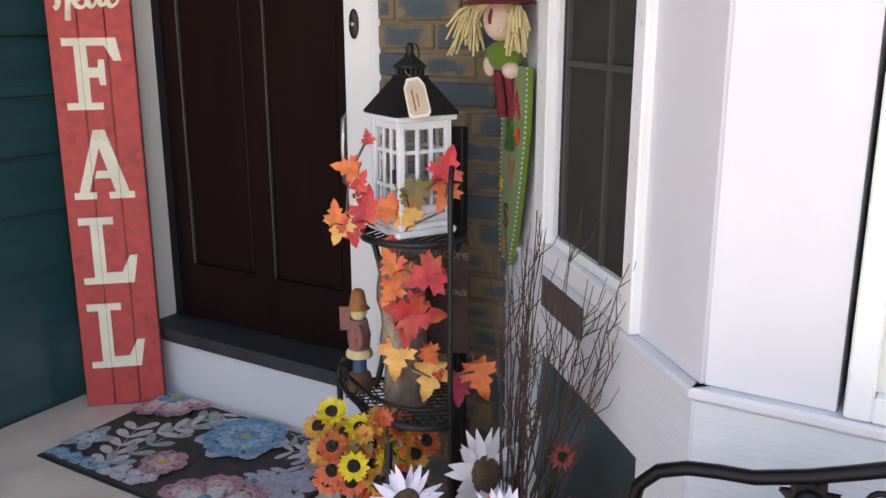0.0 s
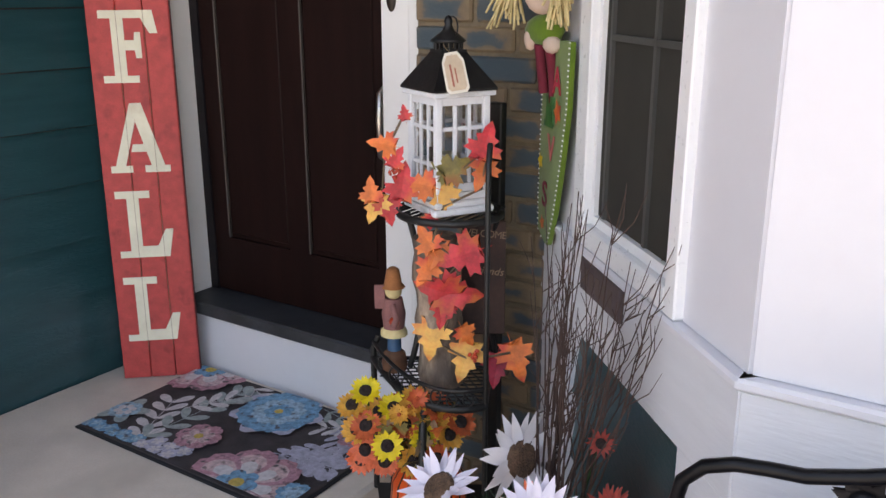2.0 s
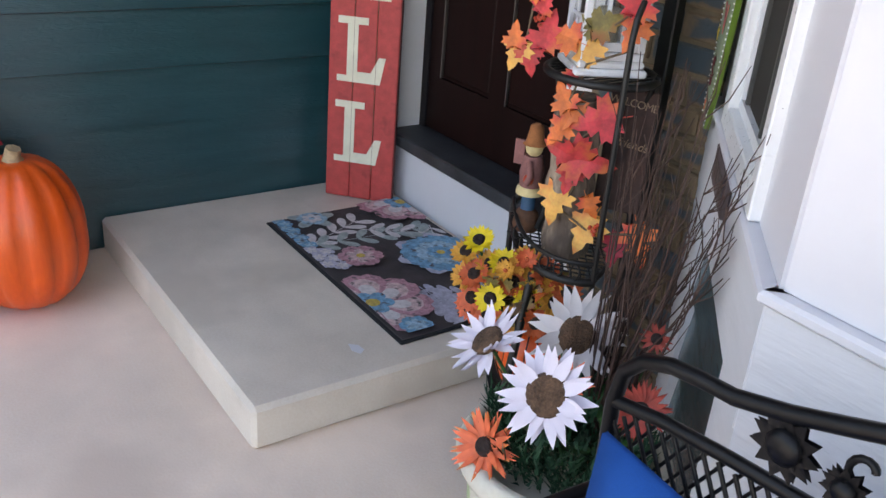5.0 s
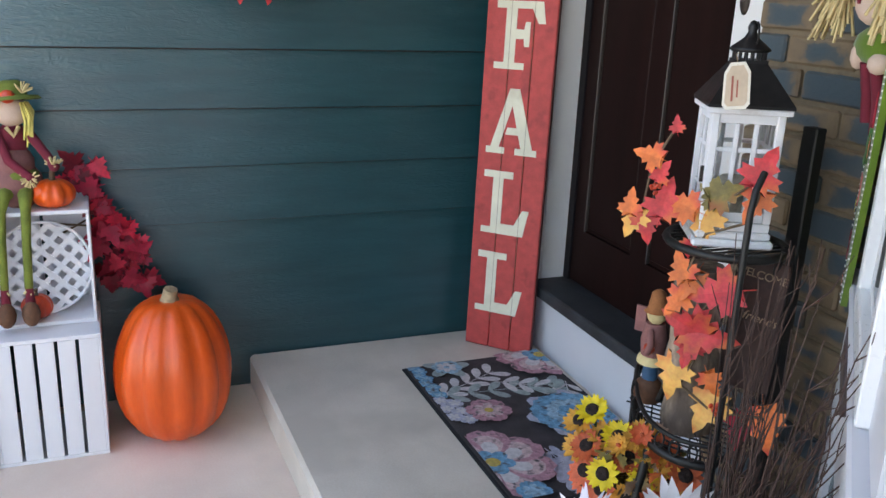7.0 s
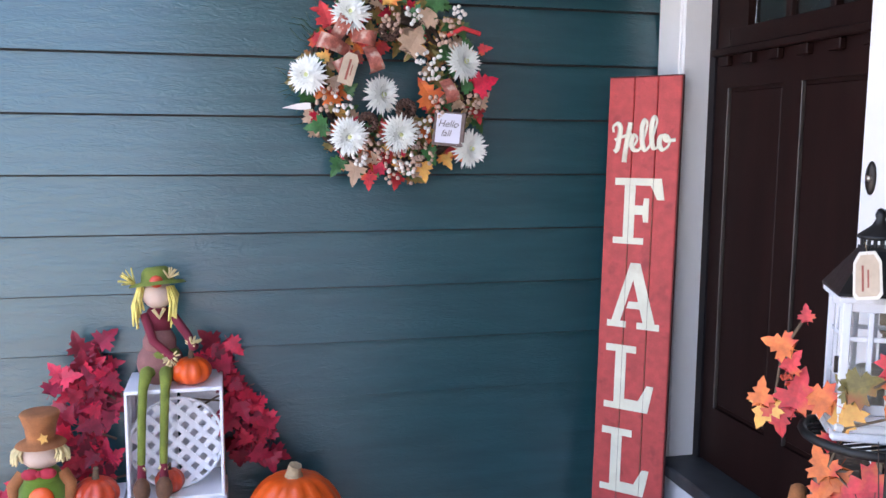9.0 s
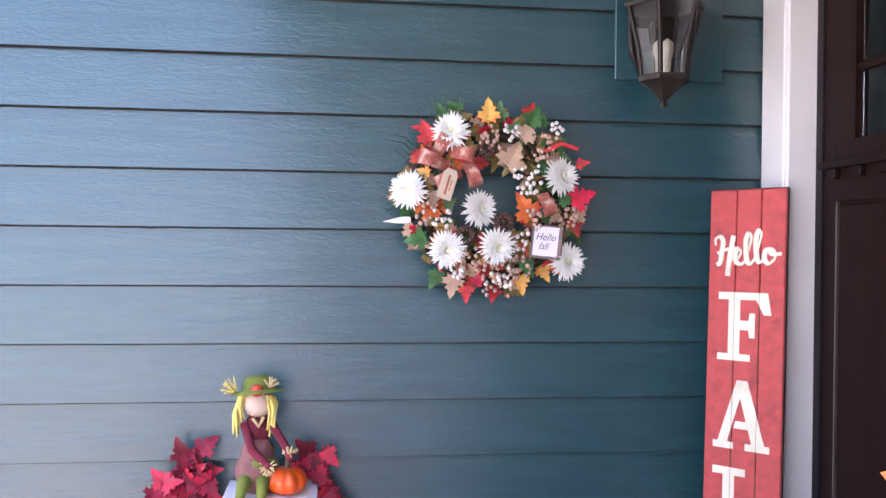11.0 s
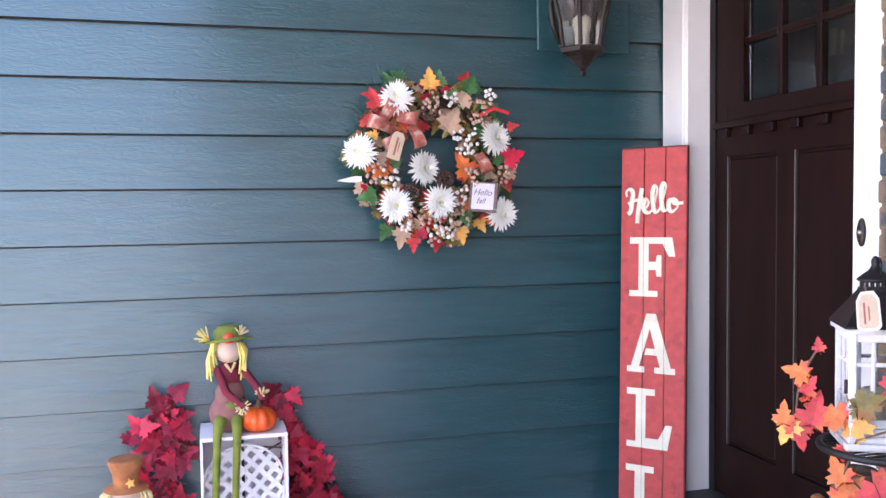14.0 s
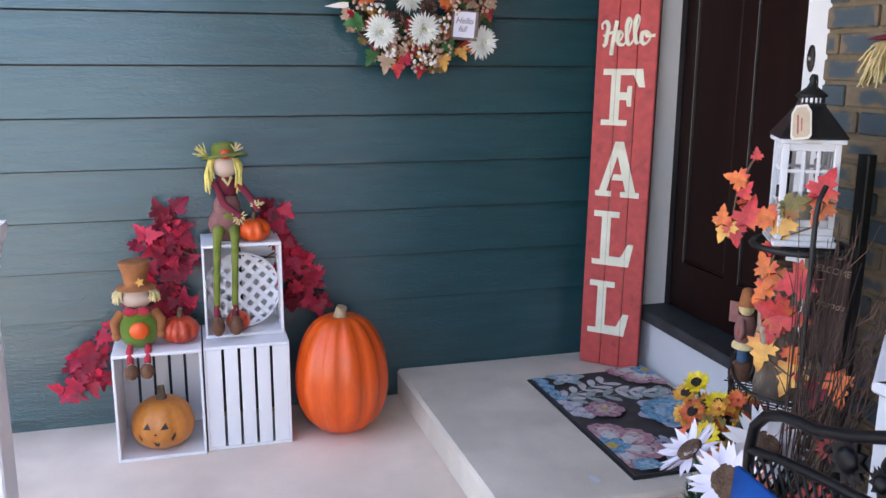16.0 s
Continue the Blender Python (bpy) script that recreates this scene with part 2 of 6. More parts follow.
M = dict(
    siding=siding_mat(), brick=brick_mat(),
    mortar=mat("mortar", (0.19, 0.14, 0.09), 0.9, scale=14, bump=0.5),
    white=mat("white_paint", (0.66, 0.65, 0.68), 0.42, vary=0.025, scale=3, fine=30, bump=0.03),
    trimwhite=mat("trim_white", (0.80, 0.78, 0.76), 0.38, vary=0.03, scale=4, fine=60, bump=0.03),
    rough_white=mat("rough_sawn_white", (0.66, 0.66, 0.68), 0.55, vary=0.03, scale=6, fine=26, bump=0.35, stretch=(0.8, 0.8, 5)),
    concrete=mat("step_concrete", (0.69, 0.60, 0.51), 0.8, vary=0.10, scale=4, fine=160, bump=0.12, second=(0.59, 0.51, 0.43), second_amount=0.4),
    slab=mat("slab_concrete", (0.82, 0.67, 0.56), 0.85, vary=0.10, scale=2.6, fine=140, bump=0.15, second=(0.68, 0.55, 0.46), second_amount=0.5),
    door=mat("door_paint", (0.014, 0.0050, 0.0042), 0.5, vary=0.2, scale=3, fine=60, bump=0.06, stretch=(6, 6, 0.8), spec=0.12),
    dark_frame=mat("dark_frame", (0.014, 0.011, 0.013), 0.55, vary=0.2, bump=0.04, spec=0.2),
    sill=mat("sill_bronze", (0.035, 0.036, 0.040), 0.55, vary=0.3, scale=10, bump=0.1),
    moulding_glint=mat("panel_moulding", (0.055, 0.043, 0.038), 0.4, vary=0.2, bump=0.0),
    glass=glass_mat("glass"), screen=mat("insect_screen", (0.038, 0.036, 0.031), 0.75, vary=0.1, fine=400, bump=0.05, spec=0.25),
    # near-black: darkness of unlit rooms put into the colour; also backs the siding
    dark=mat("near_black_backing", (0.02, 0.02, 0.018), 0.9, vary=0.3),
    shade=mat("window_shade", (0.74, 0.75, 0.70), 0.7, vary=0.03, scale=3, bump=0.03),
    vinyl=mat("window_vinyl", (0.80, 0.80, 0.80), 0.3, vary=0.02, bump=0.0),
    muntin=mat("muntin_grey", (0.060, 0.060, 0.056), 0.5, vary=0.05, bump=0.0),
    iron=mat("black_iron", (0.004, 0.004, 0.005), 0.36, vary=0.3, scale=30, bump=0.05, spec=0.22),
    rack=mat("rack_iron", (0.009, 0.008, 0.0075), 0.5, vary=0.3, scale=30, bump=0.1),
    bronze=mat("bronze", (0.03, 0.022, 0.018), 0.45, metal=0.4, vary=0.3, scale=30, bump=0.1),
    nickel=mat("nickel", (0.45, 0.42, 0.38), 0.3, metal=1.0, vary=0.1, bump=0.0),
    blue=mat("blue_cloth", (0.004, 0.060, 0.25), 0.85, vary=0.08, scale=4, fine=500, bump=0.12, spec=0.15),
    red_board=mat("red_board", (0.50, 0.055, 0.050), 0.6, vary=0.14, scale=5, fine=50, bump=0.12, stretch=(5, 5, 0.9), second=(0.34, 0.035, 0.035), second_amount=0.15),
    red_edge=mat("sign_edge", (0.10, 0.02, 0.018), 0.7, vary=0.3),
    cream=mat("cream_letters", (0.74, 0.70, 0.55), 0.6, vary=0.08, scale=10, fine=80, bump=0.08, second=(0.60, 0.52, 0.38), second_amount=0.1),
    groove=mat("groove_line", (0.30, 0.20, 0.13), 0.8, vary=0.2, bump=0.0),
    crate=mat("crate_white", (0.80, 0.78, 0.80), 0.55, vary=0.04, scale=6, fine=60, bump=0.12, stretch=(1, 1, 0.3)),
    pumpkin=mat("pumpkin_orange", (0.80, 0.098, 0.010), 0.34, vary=0.12, scale=5, fine=40, bump=0.06, stretch=(3, 3, 0.6), coat=0.15),
    pumpkin_red=mat("pumpkin_red", (0.55, 0.055, 0.018), 0.32, vary=0.2, scale=9, fine=70, bump=0.06, coat=0.2),
    pumpkin_gold=mat("pumpkin_gold", (0.60, 0.20, 0.035), 0.38, vary=0.15, scale=7, fine=60, bump=0.05, coat=0.15),
    stem=mat("stem_tan", (0.42, 0.30, 0.17), 0.7, vary=0.25, scale=30, bump=0.3),
    stem_dark=mat("stem_dark", (0.13, 0.085, 0.05), 0.8, vary=0.25, scale=30, bump=0.3),
    black=mat("black_paint", (0.012, 0.010, 0.010), 0.6, vary=0.2, bump=0.0),
    lan_white=mat("lantern_whitewash", (0.76, 0.76, 0.78), 0.6, vary=0.06, scale=14, fine=90, bump=0.18, second=(0.48, 0.45, 0.43), second_amount=0.12),
    lan_metal=mat("lantern_roof", (0.012, 0.011, 0.012), 0.45, metal=0.3, vary=0.3, scale=40, bump=0.1),
    tag=mat("kraft_tag", (0.55, 0.42, 0.30), 0.8, vary=0.08, scale=20, bump=0.05),
    tag_edge=mat("tag_edge", (0.72, 0.66, 0.56), 0.8, vary=0.06, bump=0.0),
    ink=mat("ink", (0.10, 0.07, 0.06), 0.8, vary=0.1, bump=0.0),
    ink_red=mat("ink_red", (0.35, 0.10, 0.07), 0.8, vary=0.1, bump=0.0),
    paper=mat("card_paper", (0.60, 0.57, 0.63), 0.7, vary=0.02, bump=0.0),
    card_wood=mat("card_frame_wood", (0.15, 0.10, 0.085), 0.7, vary=0.25, scale=30, bump=0.2),
    burg=mat("leaf_burgundy", (0.27, 0.008, 0.030), 0.6, vary=0.3, scale=20, fine=120, bump=0.1, random_tint=0.45),
    burg2=mat("leaf_crimson", (0.50, 0.012, 0.040), 0.55, vary=0.3, scale=20, fine=120, bump=0.1, random_tint=0.35),
    l_red=mat("leaf_red", (0.56, 0.035, 0.04), 0.55, vary=0.3, scale=25, fine=120, bump=0.1, random_tint=0.15, second=(0.62, 0.13, 0.03), second_amount=0.25),
    l_orange=mat("leaf_orange", (0.68, 0.15, 0.03), 0.55, vary=0.25, scale=25, fine=120, bump=0.1, random_tint=0.15, second=(0.55, 0.05, 0.03), second_amount=0.3),
    l_yellow=mat("leaf_yellow", (0.72, 0.36, 0.08), 0.55, vary=0.2, scale=25, fine=120, bump=0.1, random_tint=0.12, second=(0.68, 0.18, 0.04), second_amount=0.25),
    l_olive=mat("leaf_olive", (0.20, 0.15, 0.04), 0.6, vary=0.3, scale=25, fine=120, bump=0.1, second=(0.30, 0.10, 0.03), second_amount=0.4),
    l_tan=mat("leaf_tan", (0.46, 0.30, 0.20), 0.6, vary=0.15, scale=25, fine=120, bump=0.1),
    l_green=mat("leaf_green", (0.03, 0.12, 0.03), 0.5, vary=0.35, scale=25, fine=120, bump=0.1, random_tint=0.25),
    pine=mat("pine_green", (0.016, 0.075, 0.034), 0.6, vary=0.4, scale=30, bump=0.1),
    p_white=mat("petal_white", (0.78, 0.74, 0.74), 0.7, vary=0.05, scale=20, bump=0.1),
    p_lilac=mat("petal_lilac", (0.74, 0.68, 0.76), 0.7, vary=0.06, scale=20, bump=0.1),
    p_yellow=mat("petal_yellow", (0.80, 0.58, 0.02), 0.6, vary=0.12, scale=30, bump=0.08),
    p_gold=mat("petal_gold", (0.70, 0.33, 0.05), 0.6, vary=0.2, scale=30, bump=0.08, second=(0.58, 0.12, 0.03), second_amount=0.3),
    p_rust=mat("petal_rust", (0.55, 0.10, 0.03), 0.6, vary=0.25, scale=30, bump=0.08),
    p_coral=mat("petal_coral", (0.70, 0.13, 0.05), 0.6, vary=0.2, scale=25, bump=0.08, second=(0.72, 0.28, 0.06), second_amount=0.35),
    p_dred=mat("petal_dark_red", (0.35, 0.045, 0.03), 0.6, vary=0.25, scale=25, bump=0.08),
    disc=mat("seed_disc", (0.10, 0.055, 0.032), 0.95, vary=0.4, scale=60, fine=260, bump=0.8),
    disc_dark=mat("seed_disc_dark", (0.022, 0.012, 0.010), 0.95, vary=0.4, scale=60, fine=260, bump=0.6),
    mum=mat("mum_white", (0.86, 0.86, 0.80), 0.7, vary=0.04, bump=0.05),
    mum_c=mat("mum_centre", (0.72, 0.72, 0.36), 0.7, vary=0.1, bump=0.05),
    berry_w=mat("berry_white", (0.76, 0.71, 0.66), 0.4, vary=0.05, bump=0.0),
    berry_t=mat("berry_tan", (0.50, 0.33, 0.25), 0.5, vary=0.2, bump=0.0),
    ribbon=mat("ribbon_plaid", (0.36, 0.10, 0.07), 0.8, vary=0.35, scale=40, fine=200, bump=0.1, second=(0.55, 0.38, 0.30), second_amount=0.45),
    cone=mat("pine_cone", (0.10, 0.05, 0.035), 0.7, vary=0.4, scale=60, bump=0.4),
    vine=mat("grapevine", (0.055, 0.032, 0.02), 0.85, vary=0.3, scale=40, bump=0.4),
    twig=mat("twig", (0.062, 0.032, 0.024), 0.8, vary=0.3, scale=40, bump=0.3, random_tint=0.25),
    urn=mat("urn_cream", (0.62, 0.58, 0.49), 0.7, vary=0.08, scale=8, fine=90, bump=0.25, second=(0.50, 0.47, 0.38), second_amount=0.25),
    celadon=mat("celadon_glaze", (0.42, 0.52, 0.24), 0.3, vary=0.1, scale=8, bump=0.0, coat=0.3),
    bark=mat("bark", (0.25, 0.18, 0.13), 0.95, vary=0.5, scale=26, fine=90, bump=0.9, stretch=(1, 1, 0.35), second=(0.12, 0.085, 0.065), second_amount=0.5),
    old_wood=mat("old_wood", (0.045, 0.022, 0.017), 0.8, vary=0.3, scale=10, fine=80, bump=0.15, stretch=(1, 1, 5)),
    felt_green=mat("felt_green", (0.10, 0.175, 0.010), 0.95, vary=0.15, scale=20, fine=300, bump=0.15, sheen=0.3),
    felt_moss=mat("felt_moss", (0.16, 0.19, 0.03), 0.95, vary=0.2, scale=20, fine=300, bump=0.15),
    felt_wine=mat("felt_wine", (0.17, 0.015, 0.03), 0.95, vary=0.15, scale=20, fine=300, bump=0.15),
    felt_red=mat("felt_red", (0.45, 0.03, 0.05), 0.95, vary=0.2, scale=30, fine=300, bump=0.15),
    felt_pink=mat("felt_pink", (0.50, 0.14, 0.12), 0.95, vary=0.15, scale=20, fine=300, bump=0.15),
    skin=mat("doll_cloth", (0.60, 0.44, 0.35), 0.9, vary=0.06, scale=20, fine=250, bump=0.1),
    straw=mat("raffia", (0.66, 0.52, 0.26), 0.8, vary=0.15, scale=40, bump=0.1),
    straw_y=mat("raffia_yellow", (0.74, 0.60, 0.16), 0.8, vary=0.15, scale=40, bump=0.1),
    boot=mat("boot_brown", (0.14, 0.06, 0.03), 0.8, vary=0.25, scale=25, bump=0.15),
    hat_rust=mat("hat_rust", (0.34, 0.12, 0.04), 0.9, vary=0.2, scale=25, fine=250, bump=0.15),
    mauve=mat("cloth_mauve", (0.24, 0.10, 0.09), 0.9, vary=0.15, scale=30, fine=300, bump=0.15),
    resin_blue=mat("resin_blue", (0.03, 0.09, 0.17), 0.6, vary=0.2, bump=0.05),
    mat_dark=mat("mat_charcoal", (0.060, 0.048, 0.050), 0.95, vary=0.2, scale=20, fine=500, bump=0.4),
    mat_edge=mat("mat_edge", (0.014, 0.014, 0.016), 0.8, vary=0.2, bump=0.1),
    m_blue=mat("mat_blue", (0.15, 0.34, 0.50), 0.95, vary=0.3, scale=70, fine=500, bump=0.3, second=(0.10, 0.085, 0.09), second_amount=0.22),
    m_lblue=mat("mat_light_blue", (0.30, 0.46, 0.56), 0.95, vary=0.3, scale=70, fine=500, bump=0.3, second=(0.10, 0.085, 0.09), second_amount=0.22),
    m_pink=mat("mat_pink", (0.48, 0.24, 0.28), 0.95, vary=0.25, scale=70, fine=500, bump=0.3, second=(0.10, 0.085, 0.09), second_amount=0.22),
    m_lpink=mat("mat_light_pink", (0.60, 0.42, 0.42), 0.95, vary=0.25, scale=70, fine=500, bump=0.3, second=(0.10, 0.085, 0.09), second_amount=0.22),
    m_grey=mat("mat_sage", (0.24, 0.29, 0.27), 0.95, vary=0.3, scale=70, fine=500, bump=0.3, second=(0.10, 0.085, 0.09), second_amount=0.22),
    m_white=mat("mat_white", (0.48, 0.47, 0.50), 0.95, vary=0.3, scale=70, fine=500, bump=0.3, second=(0.10, 0.085, 0.09), second_amount=0.22),
    m_pale=mat("mat_pale", (0.62, 0.58, 0.58), 0.95, vary=0.15, scale=60, fine=300, bump=0.4),
    m_sage=mat("mat_sage", (0.34, 0.39, 0.38), 0.95, vary=0.2, scale=60, fine=300, bump=0.4),
    m_lilac=mat("mat_lilac", (0.44, 0.43, 0.52), 0.95, vary=0.2, scale=60, fine=300, bump=0.4),
    m_gold=mat("mat_gold", (0.60, 0.42, 0.10), 0.95, vary=0.2, scale=70, fine=500, bump=0.3, second=(0.10, 0.085, 0.09), second_amount=0.22),
    drive=mat("bounce_ground", (0.29, 0.295, 0.30), 0.9, vary=0.15, scale=0.6, fine=30, bump=0.2),
    ceil=mat("ceiling_sky_block", (0.46, 0.46, 0.42), 0.6, vary=0.03, scale=3, bump=0.02),
    candle=mat("candle_wax", (0.70, 0.64, 0.50), 0.5, vary=0.03, bump=0.0),
    plaque=mat("plaque_slate", (0.085, 0.060, 0.062), 0.7, vary=0.2, scale=20, bump=0.15),
)


# ---- mesh building ----
class G:
    """Collects faces for one mesh. Matrix T is applied to what is added."""

    def __init__(self):
        self.v, self.f, self.mi, self.sm = [], [], [], []
        self.T = Matrix()

    def add(self, verts, faces, mi=0, smooth=False):
        o = len(self.v)
        self.v += [tuple(self.T @ Vector(p)) for p in verts]
        for f in faces:
            self.f.append([o + i for i in f])
            self.mi.append(mi)
            self.sm.append(smooth)
        return self

    def box(self, lo, hi, mi=0, bev=0.0):
        bm = bmesh.new()
        bmesh.ops.create_cube(bm, size=1.0)
        for v in bm.verts:
            v.co = Vector([lo[i] + (v.co[i] + 0.5) * (hi[i] - lo[i]) for i in range(3)])
        if bev:
            bmesh.ops.bevel(bm, geom=bm.edges[:], offset=bev, segments=1, affect="EDGES", clamp_overlap=True)
        bm.verts.index_update()
        self.add([v.co.copy() for v in bm.verts], [[v.index for v in f.verts] for f in bm.faces], mi)
        bm.free()
        return self

    def tube(self, pts, r, mi=0, n=8, closed=False, flat=1.0):
        """A round bar along pts; r: one radius or one for each point."""
        pts = [Vector(p) for p in pts]
        k = len(pts)
        rs = r if isinstance(r, (list, tuple)) else [r] * k
        vs, up = [], None
        for i, p in enumerate(pts):
            a, b = (pts[(i - 1) % k], pts[(i + 1) % k]) if closed else (pts[max(i - 1, 0)], pts[min(i + 1, k - 1)])
            d = (b - a).normalized()
            if up is None:
                up = d.orthogonal().normalized()
            up = (up - d * up.dot(d)).normalized()
            side = d.cross(up)
            for j in range(n):
                q = 2 * math.pi * j / n
                vs.append(p + (up * math.cos(q) + side * math.sin(q) * flat) * rs[i])
        fs = []
        for i in range(k if closed else k - 1):
            for j in range(n):
                a, b = i * n + j, i * n + (j + 1) % n
                c = ((i + 1) % k) * n
                fs.append([a, b, c + (j + 1) % n, c + j])
        self.add(vs, fs, mi, True)
        if not closed:
            self.add(vs[:n], [list(range(n))[::-1]], mi)
            self.add(vs[-n:], [list(range(n))], mi)
        return self

    def lathe(self, prof, c=(0, 0, 0), n=24, mi=0, ribs=0, depth=0.0, smooth=True):
        """Profile (r, z) turned round the z axis; ribs: lobes as on a pumpkin."""
        vs, fs = [], []
        for r, z in prof:
            for j in range(n):
                q = 2 * math.pi * j / n
                k = 1 - depth * (1 - abs(math.sin(q * ribs / 2)) ** 0.6) if ribs else 1
                vs.append((c[0] + r * k * math.cos(q), c[1] + r * k * math.sin(q), c[2] + z))
        for i in range(len(prof) - 1):
            for j in range(n):
                fs.append([i * n + j, i * n + (j + 1) % n, (i + 1) * n + (j + 1) % n, (i + 1) * n + j])
        self.add(vs, fs, mi, smooth)
        for row, rev in ((0, True), (len(prof) - 1, False)):
            if prof[row][0] > 1e-4:
                ring = vs[row * n:(row + 1) * n]
                self.add(ring, [list(range(n))[::-1] if rev else list(range(n))], mi)
        return self

    def ball(self, c, r, mi=0, n=12):
        """An ellipsoid; r: one radius or three."""
        r = (r, r, r) if not isinstance(r, (tuple, list)) else r
        m = max(4, n // 2)
        vs, fs = [], []
        for i in range(m + 1):
            a = math.pi * i / m
            for j in range(n):
                q = 2 * math.pi * j / n
                vs.append((c[0] + r[0] * math.sin(a) * math.cos(q), c[1] + r[1] * math.sin(a) * math.sin(q), c[2] - r[2] * math.cos(a)))
        for i in range(m):
            for j in range(n):
                fs.append([i * n + j, i * n + (j + 1) % n, (i + 1) * n + (j + 1) % n, (i + 1) * n + j])
        return self.add(vs, fs, mi, True)

    def prism(self, poly, z0, z1, mi=0):
        """A flat outline (x, y) raised from z0 to z1."""
        k = len(poly)
        vs = [(x, y, z0) for x, y in poly] + [(x, y, z1) for x, y in poly]
        fs = [list(range(k))[::-1], list(range(k, 2 * k))] + [[i, (i + 1) % k, k + (i + 1) % k, k + i] for i in range(k)]
        return self.add(vs, fs, mi)

    def petal(self, length, width, mi=0, cup=0.15, lift=0.2, tip=0.6, thick=0.0012, base=0.0):
        """A petal or simple leaf along +x, bent up by lift."""
        top, seg = [], 5
        for i in range(seg + 1):
            t = i / seg
            w = width * 0.5 * (math.sin(math.pi * (0.12 + 0.88 * t) ** tip) if i < seg else 0.03)
            x = base + t * length
            z = lift * length * (t ** 2)
            for s in (-1, 0, 1):
                top.append((x, s * w, z + (cup * abs(w) if s else 0)))
        vs = top + [(x, y, z - thick) for x, y, z in top]
        k = len(top)
        fs = []
        for i in range(seg):
            for s in (0, 1):
                a = i * 3 + s
                fs.append([a, a + 3, a + 4, a + 1])
                fs.append([k + a, k + a + 1, k + a + 4, k + a + 3])
        return self.add(vs, fs, mi, True)

    def mesh(self, name, mats):
        me = bpy.data.meshes.new(name)
        me.from_pydata(self.v, [], self.f)
        for m in (mats if isinstance(mats, (list, tuple)) else [mats]):
            me.materials.append(m)
        me.polygons.foreach_set("material_index", self.mi)
        me.polygons.foreach_set("use_smooth", self.sm)
        me.update()
        return me


def part(name, g, mats, parent=None, label="", m=None):
    ob = new(name, g.mesh(name, mats) if isinstance(g, G) else g)
    if parent is not None:
        ob.parent = parent
    if m is not None:
        ob.matrix_basis = m
    if label:
        tagged(ob, label)
    return ob


def thing(name, label, category, m=None, group="", kind=""):
    ob = new(name)
    ob.empty_display_size = 0.05
    if m is not None:
        ob.matrix_basis = m
    return tagged(ob, label, category, group, kind)


def single(name, g, mats, label, category, m=None, group="", kind=""):
    return tagged(part(name, g, mats, None, "", m), label, category, group, kind)


def letters(text, size, shear=0.0, spacing=1.0, depth=0.0008, bold=0.0):
    """Words in the built-in font as a mesh, centred on the origin in the xy plane."""
    cu = bpy.data.curves.new("writing", "FONT")
    cu.body, cu.size, cu.shear, cu.space_character = text, size, shear, spacing
    cu.align_x, cu.align_y, cu.extrude, cu.offset = "CENTER", "CENTER", depth, bold
    ob = new("writing", cu)
    bpy.context.view_layer.update()
    me = bpy.data.meshes.new_from_object(ob.evaluated_get(bpy.context.evaluated_depsgraph_get()))
    bpy.data.objects.remove(ob)
    return me


def writing(name, text, size, material, parent, m, label="", **kw):
    me = letters(text, size, **kw)
    me.materials.clear()
    me.materials.append(material)
    return part(name, me, None, parent, label, m)


def facing(p, d, spin=0.0):
    """A pose at p whose z axis points along d."""
    q = Vector(d).to_track_quat("Z", "Y").to_matrix().to_4x4()
    return Matrix.Translation(p) @ q @ pose(0, 0, 0, 0, 0, spin)


# ---- the setting ----
DOORY, DOORL, DOORR = 2.345, 0.19, 1.10
STEP_Z, STEP_X, STEP_Y = 0.124, 1.261, 1.316
LAP0, LAP = 0.048, 0.1903
TOP = 2.72
# places of the door corner, of the urn and of the bay
CORNER = Matrix.Translation((-0.020, 0.020, 0.0155))
URN = Matrix.Translation((0.016, -0.014, 0.038))
BAY_X, BAY_Y, BAY_Z, BAY_TURN = 1.557, 2.378, 0.030, 46.0

# unseen ground, made pale to bounce sunlight up and feed the siding sheen
g = G().box((-60, -60, -0.14), (60, 60, -0.12))
single("ground", g, M["drive"], "pale ground added out of view to bounce light into the porch", "drive", kind="structure")
g = G().box((-0.3, -0.9, -0.118), (5.2, 2.6, 0.0))
single("floor", g, M["slab"], "pale pinkish beige concrete porch slab", "porch floor", kind="structure")
g = G().box((0.001, STEP_Y, 0.0), (STEP_X, DOORY + 0.02, STEP_Z), bev=0.012)
g.v = [(x, y + 0.027 * x / STEP_X * (y < 1.8), z) for x, y, z in g.v]
door_step = single("door_step", g, M["concrete"], "low grey-beige concrete step in front of the door", "step", kind="structure")
part("paint_spot", G().prism([(1.103, 1.680), (1.138, 1.673), (1.161, 1.687), (1.148, 1.705), (1.119, 1.701)], STEP_Z + 0.0004, STEP_Z + 0.0012), M["white"], door_step, "small white paint spot")
# unseen ceiling, added: front edge and dull colour set how much sky comes in
g = G().box((-0.3, 0.58, TOP), (5.2, 2.9, TOP + 0.12))
single("ceiling", g, M["ceil"], "grey-green porch ceiling added out of view to block the sky", "ceiling", kind="structure")

# west wall with lap siding
wall_w = single("wall_west", G().box((-0.16, -0.9, 0.0), (-0.022, 2.55, TOP)), M["dark"], "house wall clad in dark teal lap siding", "wall", kind="structure")


